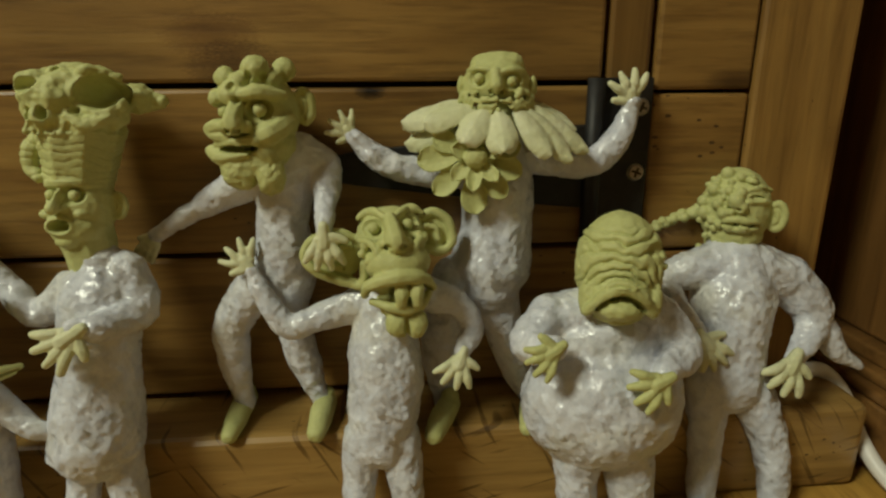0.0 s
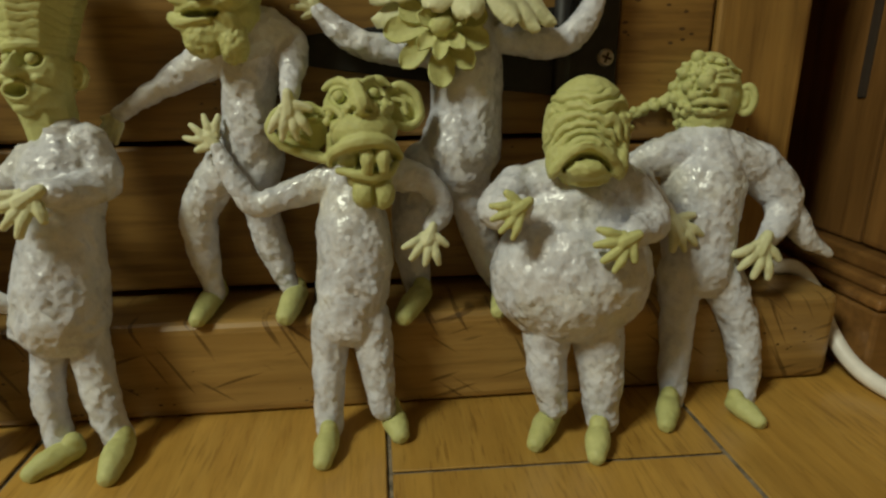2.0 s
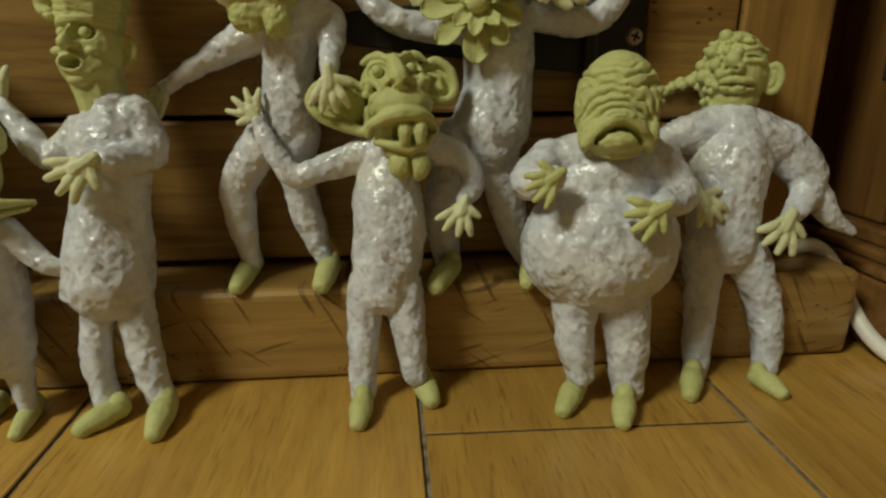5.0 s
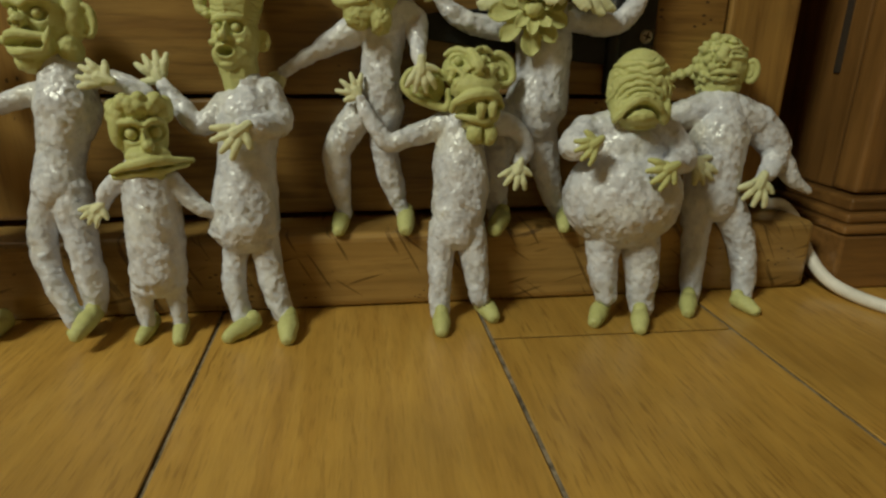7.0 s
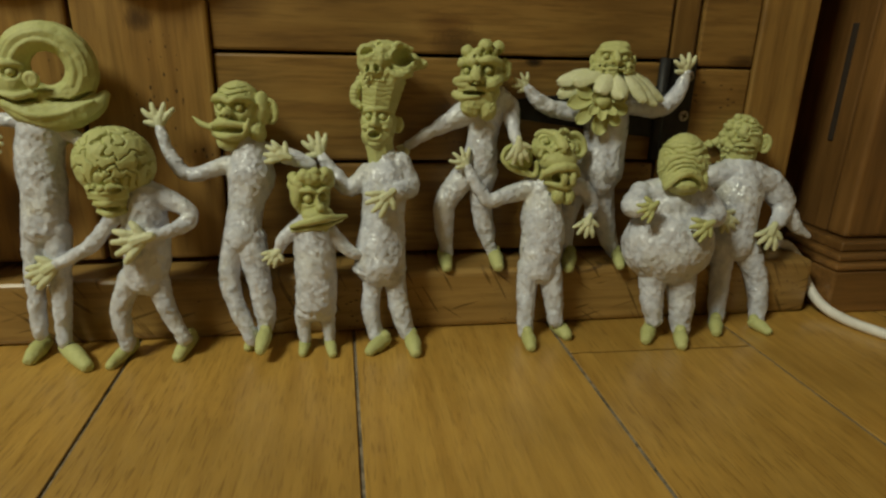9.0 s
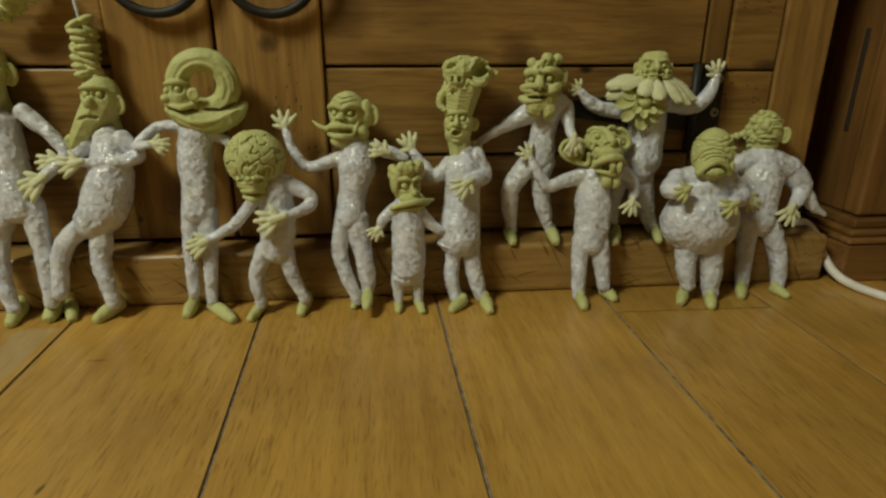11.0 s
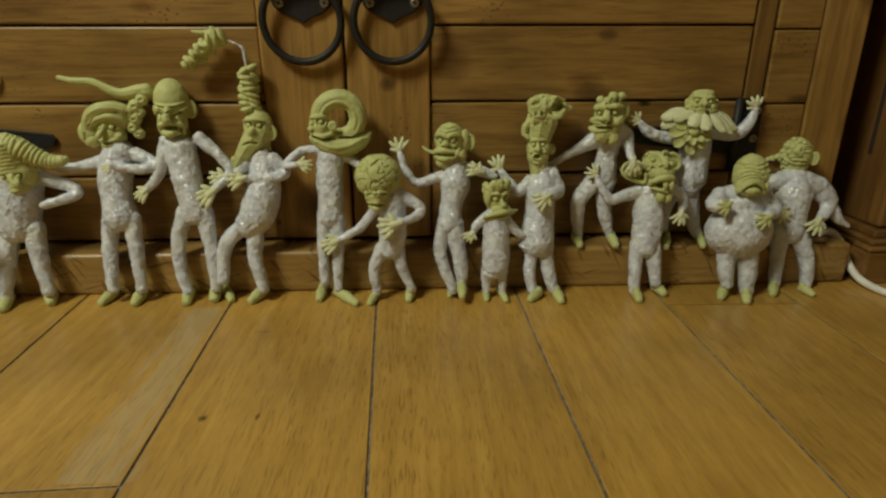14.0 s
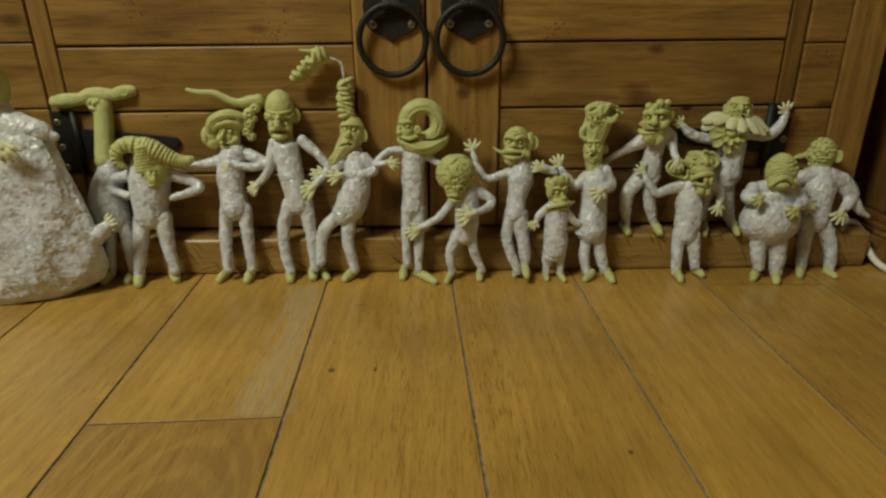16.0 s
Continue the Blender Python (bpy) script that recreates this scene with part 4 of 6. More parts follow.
def head_petal(h):
    # block-shaped skull with a flat crown
    h.skull(0, 0, 0.3, 0.72, 0.66, 0.6)
    h.tube((-0.3, 0.1, 0.62, 0.3), (0.0, 0.14, 0.66, 0.3), (0.3, 0.1, 0.64, 0.3))
    h.tube((-0.36, 0.12, 0.2, 0.36), (0.36, 0.12, 0.2, 0.36))
    h.eye(-0.37, 0.38, 0.14, 0.56)
    h.eye(0.33, 0.33, 0.14, 0.56)
    h.tube((-0.02, 0.6, 0.52, 0.1), (0.0, 0.74, 0.26, 0.15), (0.0, 0.74, 0.22, 0.15))
    for x in (-0.1, 0.12):
        h.dent(x, 0.12, 0.06, 0.05, 0.16)
    h.arc(-0.62, -0.12, 0.56, 0.03, 0.08, 0.0)
    h.arc(0.1, 0.6, 0.52, 0.03, 0.08, 0.0)
    h.trench([(-0.25, -0.12), (0.0, -0.1), (0.3, -0.14)], 0.03, 0.12)
    for _ in range(120):
        a, z = h.random.uniform(-1.7, 1.7), h.random.uniform(-0.42, 0.14)
        if abs(a) < 0.4 and z > 0.0:
            continue
        w = 0.74 + 0.22 * (0.14 - z)
        h.ball(w * math.sin(a), 0.72 * math.cos(a), z, h.random.uniform(0.05, 0.1), 0.07, h.random.uniform(0.04, 0.08), h.random.uniform(-60, 60))
    for x in (-0.78, 0.8):
        h.ball(x, 0.0, 0.22, 0.09, 0.15, 0.24)
    h.ball(0, 0.0, -0.5, 0.7, 0.6, 0.3)
    # collar of broad petals, hanging in front and spreading to the sides
    for base, tip, wide in (((-0.2, 0.62, -0.22), (-0.66, 1.25, -0.9), 0.33), ((0.06, 0.66, -0.28), (0.2, 1.3, -1.08), 0.35), ((-0.45, 0.5, -0.2), (-1.55, 0.75, -0.52), 0.34),
                            ((0.4, 0.52, -0.22), (1.2, 1.0, -1.16), 0.29), ((0.6, 0.4, -0.2), (1.7, 0.75, -1.28), 0.26), ((0.7, 0.2, -0.15), (2.1, 0.3, -1.12), 0.26), ((0.6, -0.1, -0.15), (1.85, -0.3, -0.75), 0.34),
                            ((-0.6, 0.2, -0.2), (-2.1, 0.35, -0.5), 0.33), ((-0.55, 0.1, -0.35), (-2.05, 0.25, -1.0), 0.34), ((-0.5, -0.2, -0.2), (-1.7, -0.5, -0.4), 0.34), ((0, -0.4, -0.2), (0.3, -1.5, -0.6), 0.36)):
        h.petal(base, tip, wide, 0.55, (0.12 * tip[0], 0.8, 0.75))
    # a rosette on the breast below it
    for base, tip, wide in (((-0.7, 0.7, -1.15), (-1.65, 0.95, -1.3), 0.3), ((-0.65, 0.72, -1.45), (-1.3, 1.0, -1.98), 0.26), ((-0.45, 0.74, -1.55), (-0.42, 1.05, -2.42), 0.3), ((-0.25, 0.76, -1.5), (0.22, 1.08, -2.02), 0.24),
                            ((-0.1, 0.72, -1.3), (0.55, 0.95, -1.55), 0.26), ((-0.7, 0.68, -1.05), (-1.3, 0.85, -0.8), 0.26), ((-0.1, 0.7, -1.1), (0.5, 0.85, -0.95), 0.26)):
        h.petal(base, tip, wide, -0.4, (0.0, 1.0, 0.25), col="clay", thick=0.08)
    for base, tip, wide in (((-0.55, 0.85, -1.3), (-0.85, 1.2, -1.6), 0.18), ((-0.4, 0.88, -1.4), (-0.45, 1.3, -1.8), 0.17), ((-0.28, 0.88, -1.35), (0.0, 1.25, -1.6), 0.17), ((-0.5, 0.85, -1.15), (-0.8, 1.15, -1.0), 0.2), ((-0.25, 0.85, -1.15), (0.05, 1.15, -1.0), 0.2)):
        h.petal(base, tip, wide, -0.6, (0.0, 1.0, 0.25), col="clay", thick=0.07)
    h.ball(-0.4, 0.98, -1.22, 0.26, 0.2, 0.24)
    h.ball(-0.4, 0.6, -1.25, 0.42, 0.25, 0.42)
    h.neck(0.55, -0.1, 1.6)


def head_chef(h):
    h.skull(0, 0, 0.05, 0.76, 0.76, 0.9)
    h.ball(-0.05, 0.15, -0.48, 0.69, 0.66, 0.52)
    h.tube((0.0, 0, -0.65, 0.64), (0.06, -0.05, -1.15, 0.6), (0.1, -0.1, -1.65, 0.56))
    h.arc(-0.45, 0.5, -0.98, -0.08, 0.09, 0.0)
    h.tube((0, 0, 0.6, 0.74), (0.08, 0.05, 1.1, 0.82), (0.2, 0.1, 1.9, 0.98))
    h.arc(-0.72, 0.62, 0.52, 0.06, 0.12, 0.06)
    h.eye(-0.4, 0.3, 0.16, 0.64)
    h.eye(0.16, 0.3, 0.17, 0.7)
    h.tube((-0.14, 0.74, 0.34, 0.1), (-0.16, 0.9, 0.1, 0.15), (-0.17, 0.95, 0.02, 0.16))
    for x in (-0.32, -0.02):
        h.ball(x, 0.8, 0.0, 0.1)
    for x in (-0.5, 0.24):
        h.ball(x, 0.56, -0.14, 0.22, 0.2, 0.14)
    h.loop(-0.16, 0.74, -0.42, 0.27, 0.19, 0.08)
    h.dent(-0.16, -0.42, 0.25, 0.16, 0.4)
    h.ball(-0.14, 0.55, -0.8, 0.3, 0.2, 0.16)
    h.ear(0.82, -0.1, 0.0, 0.18, 0.28, 8)
    # carved beast skull worn as a hat: brain case, snout, cheek bone and horn
    h.ball(0.3, 0.15, 2.72, 1.12, 0.85, 0.62, 4)
    h.ball(-0.12, 0.6, 2.45, 0.7, 0.65, 0.6)
    h.ball(-0.16, 0.82, 2.1, 0.46, 0.42, 0.34)
    h.ball(0.95, 0.4, 2.2, 0.52, 0.55, 0.4)
    h.ball(-0.42, 0.7, 2.85, 0.42, 0.4, 0.3, -15)
    h.tube((0.35, 0.95, 2.15, 0.14), (0.7, 0.95, 1.95, 0.15), (1.1, 0.8, 2.0, 0.15), (1.4, 0.5, 2.35, 0.13))
    h.tube((0.55, 0.75, 3.0, 0.1), (0.95, 0.7, 3.12, 0.12), (1.35, 0.5, 2.95, 0.1))
    h.dent(1.02, 2.62, 0.46, 0.4, 0.75, 12)
    h.dent(-0.4, 2.76, 0.27, 0.19, 0.26, 15)
    h.dent(-0.4, 2.14, 0.11, 0.15, 0.4, -10)
    h.dent(-0.04, 2.14, 0.12, 0.16, 0.4, 10)
    h.dent(0.1, 3.12, 0.12, 0.08, 0.15)
    h.dent(0.55, 2.2, 0.1, 0.08, 0.14)
    h.tube((1.1, -0.1, 2.6, 0.42), (1.5, -0.3, 2.58, 0.34), (1.82, -0.4, 2.54, 0.22))
    for k in range(6):
        h.ball(-0.52 + 0.15 * k, 0.95, 1.84 - 0.02 * k, 0.09, 0.1, 0.13)
    # scrolled ear flap beside the wrapped cap
    h.tube((-0.72, 0.2, 1.75, 0.16), (-0.92, 0.3, 1.35, 0.2), (-0.95, 0.3, 0.95, 0.17), (-0.75, 0.4, 0.72, 0.13))

    def wraps(x, f, z):
        if z > 1.72:
            return 0.09 * noise.noise((x * 3.2, f * 3.2, z * 3.2)) + 0.03 * noise.noise((x * 8, f * 8, z * 8))
        if z < 0.6:
            return 0.0
        level = z + 0.08 * x + 0.13 * noise.noise((x * 2.0, f * 2.0, z * 2.0))
        return 0.02 - 0.045 * (0.6 + noise.noise((x * 3, f * 3, z * 9))) * (1 - abs(math.sin(level * 17.0))) ** 2.5 * min(1.0, (z - 0.6) * 8, (1.72 - z) * 8)

    h.relief = wraps


def head_duckbill(h):
    h.trench([(-0.75, -0.84), (-0.35, -0.74), (0.15, -0.68), (0.6, -0.66), (0.95, -0.65)], 0.045, 0.16)
    h.dent(0.05, 0.42, 0.07, 0.05, 0.08)
    h.dent(0.2, 0.5, 0.05, 0.05, 0.08)
    h.skull(0, 0, 0.08, 0.58, 0.52, 0.85)
    for _ in range(26):
        a = h.random.uniform(-1.9, 1.9)
        h.ball(0.55 * math.sin(a), 0.42 * math.cos(a) * 0.9, h.random.uniform(0.62, 0.95) - 0.12 * abs(a), h.random.uniform(0.14, 0.22))
    h.ball(-0.5, 0.1, 0.2, 0.2, 0.3, 0.5)
    h.eye(-0.22, 0.1, 0.16)
    h.eye(0.28, 0.1, 0.16)
    h.tube((0.05, 0.52, 0.15, 0.1), (0.08, 0.6, -0.08, 0.13), (0.08, 0.64, -0.16, 0.15))
    h.ball(0.05, 0.4, -0.42, 0.5, 0.32, 0.24)
    h.tube((-0.72, 0.3, -0.78, 0.1), (-0.42, 0.55, -0.62, 0.12), (0.12, 0.68, -0.5, 0.15), (0.6, 0.5, -0.56, 0.12), (1.0, 0.25, -0.62, 0.07))
    h.tube((-0.7, 0.25, -0.9, 0.09), (-0.3, 0.5, -0.82, 0.1), (0.2, 0.58, -0.78, 0.12), (0.55, 0.42, -0.74, 0.09), (0.88, 0.2, -0.72, 0.07))
    h.ball(0.05, 0.25, -0.95, 0.42, 0.32, 0.2)
    h.arc(-0.5, 0.0, 0.3, 0.08, 0.09, 0.05)
    h.arc(0.1, 0.5, 0.3, 0.08, 0.09, 0.05)


def head_tusked(h):
    h.trench([(-0.5, -0.4), (-0.15, -0.36), (0.3, -0.38)], 0.1, 0.22)
    h.trench([(-0.4, 0.66), (-0.05, 0.6), (0.4, 0.68)], 0.035, 0.09)
    h.trench([(-0.3, 0.8), (0.0, 0.76), (0.35, 0.82)], 0.03, 0.08)
    h.dent(-0.16, 0.03, 0.06, 0.05, 0.14)
    h.dent(0.0, 0.03, 0.06, 0.05, 0.14)
    h.skull(0, 0, 0.2, 0.72, 0.68, 0.8)
    h.ball(-0.15, 0.4, -0.4, 0.58, 0.42, 0.42)
    h.ball(-0.2, 0.42, -0.78, 0.4, 0.32, 0.28)
    h.arc(-0.6, 0.0, 0.42, 0.12, 0.13, 0.06)
    h.arc(0.05, 0.6, 0.42, 0.12, 0.13, 0.06)
    h.eye(-0.32, 0.25, 0.14)
    h.eye(0.25, 0.25, 0.14)
    h.ball(-0.08, 0.78, 0.1, 0.2, 0.16, 0.18)
    for i in range(3):
        h.arc(-0.45, 0.4, 0.58 + 0.08 * i, 0.04, 0.05, 0.01)
    h.tube((-0.62, 0.55, -0.28, 0.1), (-0.15, 0.84, -0.18, 0.12), (0.4, 0.66, -0.24, 0.1))
    h.tube((-0.6, 0.5, -0.52, 0.1), (-0.15, 0.8, -0.56, 0.12), (0.35, 0.6, -0.5, 0.1))
    for k in range(6):
        h.ball(-0.48 + 0.15 * k, 0.78 - 0.09 * abs(k - 2.2), -0.38, 0.06, 0.06, 0.1)
    h.tube((-0.62, 0.6, -0.35, 0.1), (-0.95, 0.6, -0.22, 0.08), (-1.2, 0.55, -0.05, 0.03))
    h.tube((0.38, 0.66, -0.45, 0.09), (0.52, 0.72, -0.25, 0.08), (0.58, 0.7, -0.02, 0.03))
    h.ball(0.72, 0.0, 0.2, 0.24, 0.3, 0.52)
    h.ear(0.95, -0.1, 0.12, 0.18, 0.32, 10)
    h.ball(0.55, 0.1, -0.5, 0.28, 0.3, 0.4)
    h.neck(0.42, 0.3, 1.2)


def head_brainy(h):
    h.skull(0, 0, 0.12, 0.9, 0.82, 0.88)
    h.ball(-0.1, 0.45, -0.6, 0.42, 0.36, 0.42)
    for z, sag in ((-0.3, 0.08), (-0.42, 0.06), (-0.52, 0.05)):
        h.tube((-0.5, 0.62, z, 0.07), (-0.1, 0.84, z + sag, 0.09), (0.3, 0.66, z, 0.07))
    h.tube((-0.42, 0.66, -0.68, 0.07), (-0.1, 0.86, -0.6, 0.1), (0.22, 0.68, -0.68, 0.07))
    h.tube((-0.38, 0.62, -0.88, 0.07), (-0.1, 0.8, -0.9, 0.1), (0.2, 0.64, -0.88, 0.07))
    h.dent(-0.1, -0.75, 0.24, 0.06, 0.2)
    h.dent(-0.34, -0.3, 0.12, 0.06, 0.14)
    h.dent(0.12, -0.3, 0.12, 0.06, 0.14)
    h.neck(0.36, 0.4, 1.1)

    def folds(x, f, z):
        if z < -0.35:
            return 0.0
        p = Vector((x, f, z)) * 3.7
        p += 0.45 * Vector((noise.noise(p * 1.3), noise.noise(p * 1.3 + Vector((7, 2, 5))), noise.noise(p * 1.3 + Vector((1, 8, 3)))))
        return 0.03 - 0.12 * max(0.0, 1 - abs(noise.noise(p)) / 0.14) ** 1.5 * min(1.0, (z + 0.35) * 8)

    h.relief = folds


def head_ringed(h):
    h.trench([(-0.95, -0.2), (-0.6, -0.32), (-0.25, -0.28)], 0.05, 0.16)
    h.trench([(0.05, -0.28), (0.45, -0.3), (0.85, -0.12)], 0.05, 0.25)
    h.tube(*[(0.02 + 0.7 * math.sin(a), 0.05, 0.4 + 0.7 * math.cos(a), 0.345) for a in np.linspace(0.0, 2 * math.pi, 18)])
    h.tube(*[(0.02 + 0.62 * math.sin(a), 0.33, 0.38 + 0.62 * math.cos(a), 0.07) for a in np.linspace(4.6, 8.4, 12)])
    h.tube(*[(0.02 + 0.86 * math.sin(a), 0.3, 0.38 + 0.84 * math.cos(a), 0.06) for a in np.linspace(4.8, 8.0, 12)])
    h.ball(0.42, 0.12, -0.12, 0.32, 0.26, 0.2)
    h.skull(-0.68, 0.1, 0.05, 0.42, 0.42, 0.58)
    h.eye(-0.62, 0.3, 0.11)
    h.eye(-0.95, 0.26, 0.1)
    h.ball(-0.98, 0.4, 0.05, 0.14, 0.14, 0.13)
    h.arc(-1.0, -0.4, 0.44, 0.06, 0.09, 0.05)
    h.tube((-0.98, 0.38, -0.12, 0.08), (-0.6, 0.52, -0.22, 0.1), (-0.25, 0.42, -0.12, 0.08))
    h.tube((-0.9, 0.2, -0.3, 0.2), (-0.5, 0.28, -0.55, 0.3), (0.0, 0.25, -0.68, 0.34), (0.5, 0.18, -0.6, 0.32), (0.88, 0.08, -0.42, 0.24), (1.1, 0.0, -0.2, 0.12))
    h.tube((-0.85, 0.42, -0.38, 0.07), (-0.3, 0.56, -0.6, 0.08), (0.3, 0.5, -0.58, 0.07), (0.9, 0.3, -0.32, 0.05))
    h.ear(-0.2, 0.42, 0.16, 0.1, 0.12, 20)
    h.neck(0.36, -0.1, 1.1)


def head_curly(h):
    h.trench([(-0.6, -0.55), (-0.3, -0.45), (0.0, -0.5)], 0.08, 0.2)
    h.skull(0, 0, 0.1, 0.72, 0.66, 0.95)
    h.tube((-0.2, 0.3, -0.35, 0.58), (-0.55, 0.42, -0.85, 0.48), (-1.0, 0.42, -1.45, 0.32), (-1.35, 0.4, -1.95, 0.17))
    for k in range(22):
        u = k / 21
        h.ball(-0.2 - 1.1 * u + h.random.uniform(-0.25, 0.25), 0.62 - 0.15 * u, -0.4 - 1.5 * u + h.random.uniform(-0.2, 0.2), 0.2 - 0.06 * u, 0.16, 0.24 - 0.06 * u, h.random.uniform(-50, 50))
    h.eye(-0.35, 0.3, 0.16)
    h.eye(0.15, 0.3, 0.15)
    h.ball(-0.2, 0.75, 0.05, 0.2, 0.2, 0.24)
    h.arc(-0.6, 0.4, 0.52, 0.08, 0.1, 0.05)
    h.ear(0.62, 0.15, -0.1, 0.2, 0.3, 8)
    for k in range(24):
        u = k / 23
        a = k * 2.2
        h.ball(-0.25 + 0.22 * math.cos(a), 0.25 * math.sin(a), 0.95 + 1.95 * u, 0.36, 0.34, 0.16, h.random.uniform(-35, 35))
    h.tube((-0.28, 0, 2.8, 0.06), (-0.3, 0, 3.5, 0.06), (-0.42, 0, 3.85, 0.06), (-0.9, 0, 4.08, 0.06), (-1.45, 0, 4.2, 0.06), col="foil")
    for k in range(26):
        u = k / 25
        a = k * 2.4
        h.ball(-1.35 - 1.55 * u + 0.14 * math.cos(a), 0.2 * math.sin(a), 4.3 - 1.25 * u + 0.14 * math.sin(a), 0.42 - 0.16 * u, 0.34 - 0.1 * u, 0.16, h.random.uniform(0, 90))
    h.tube((-1.5, 0, 4.5, 0.16), (-2.1, 0.05, 4.45, 0.1), (-2.5, 0.05, 4.5, 0.06))
    h.neck(0.45, 0.1, 1.4)


def head_eggy(h):
    h.dent(-0.04, -0.54, 0.2, 0.09, 0.28)
    h.trench([(-0.42, 0.06), (-0.05, -0.04), (0.4, 0.08)], 0.04, 0.1)
    h.skull(0, 0, 0.3, 0.56, 0.54, 0.72)
    h.ball(-0.03, 0.1, -0.38, 0.48, 0.46, 0.6)
    h.arc(-0.5, 0.5, 0.1, -0.1, 0.1, 0.06)
    h.arc(-0.48, 0.48, 0.26, -0.08, 0.05, 0.02)
    h.eye(-0.24, -0.02, 0.1)
    h.eye(0.2, -0.02, 0.1)
    h.tube((-0.02, 0.6, 0.05, 0.1), (-0.06, 0.72, -0.15, 0.13), (-0.06, 0.74, -0.25, 0.15))
    h.tube((-0.35, 0.5, -0.45, 0.08), (-0.06, 0.66, -0.36, 0.09), (0.28, 0.5, -0.45, 0.08))
    h.tube((-0.25, 0.55, -0.68, 0.09), (-0.04, 0.66, -0.72, 0.13), (0.2, 0.54, -0.68, 0.09))
    for x in (-0.38, 0.36):
        h.tube((x * 0.7, 0.54, -0.2, 0.06), (x, 0.45, -0.45, 0.07), (x * 0.9, 0.4, -0.75, 0.06))
    h.ear(0.56, -0.05, 0.0, 0.15, 0.24, 8)
    h.ball(-0.55, 0, 0.0, 0.08, 0.14, 0.2)
    h.neck(0.36, 0.12, 1.25)


def head_bouffant(h):
    h.skull(-0.1, 0.05, -0.2, 0.66, 0.66, 0.95)
    h.ball(-0.15, 0.2, -0.75, 0.46, 0.48, 0.42)
    # swept-back cap of hair in broad smooth waves
    h.ball(0.0, -0.15, 0.55, 1.08, 0.78, 0.72)
    h.tube((-1.05, 0.1, 0.0, 0.3), (-0.85, 0.35, 0.62, 0.3), (-0.3, 0.5, 0.98, 0.28), (0.35, 0.4, 1.0, 0.28), (0.85, 0.2, 0.8, 0.26))
    h.tube((-0.75, 0.5, 0.3, 0.14), (-0.3, 0.66, 0.58, 0.15), (0.25, 0.6, 0.62, 0.14), (0.6, 0.4, 0.4, 0.12))
    h.ball(-1.15, 0.0, -0.2, 0.5, 0.42, 0.6)
    h.ball(-1.0, 0.1, -0.55, 0.4, 0.36, 0.35)
    h.trench([(-1.3, 0.25), (-1.2, -0.1), (-1.25, -0.5)], 0.05, 0.1)
    h.trench([(-0.9, 0.2), (-0.5, 0.62), (0.0, 0.82), (0.5, 0.8)], 0.05, 0.12)
    for x, z, r in ((0.85, 0.75, 0.34), (1.2, 1.05, 0.33), (1.1, 0.45, 0.32), (0.95, 0.05, 0.32), (1.15, -0.25, 0.27), (1.55, 1.35, 0.3), (1.35, 0.75, 0.26)):
        h.ball(x, 0.1, z, r)
        h.dent(x, z, r * 0.35, r * 0.3, 0.1)
    h.tube((1.75, 0, 1.75, 0.34), (1.35, 0, 1.72, 0.3), (0.6, 0, 1.62, 0.24), (0.0, 0, 1.85, 0.21), (-0.6, 0, 2.15, 0.19), (-1.4, 0, 2.2, 0.17), (-2.0, 0, 2.35, 0.12))
    h.eye(-0.38, 0.1, 0.12, 0.62)
    h.eye(0.14, 0.12, 0.14, 0.68)
    h.tube((-0.15, 0.66, 0.22, 0.09), (-0.32, 0.88, -0.12, 0.14), (-0.36, 0.92, -0.22, 0.15))
    h.tube((-0.45, 0.62, -0.46, 0.07), (-0.14, 0.72, -0.54, 0.09), (0.26, 0.58, -0.42, 0.07))
    h.tube((-0.4, 0.6, -0.66, 0.07), (-0.12, 0.7, -0.74, 0.1), (0.2, 0.56, -0.62, 0.07))
    h.dent(-0.12, -0.6, 0.26, 0.06, 0.2)
    for x in (-0.5, 0.36):
        h.ball(x, 0.48, -0.3, 0.2)
    h.neck(0.36, 0.05, 1.3)


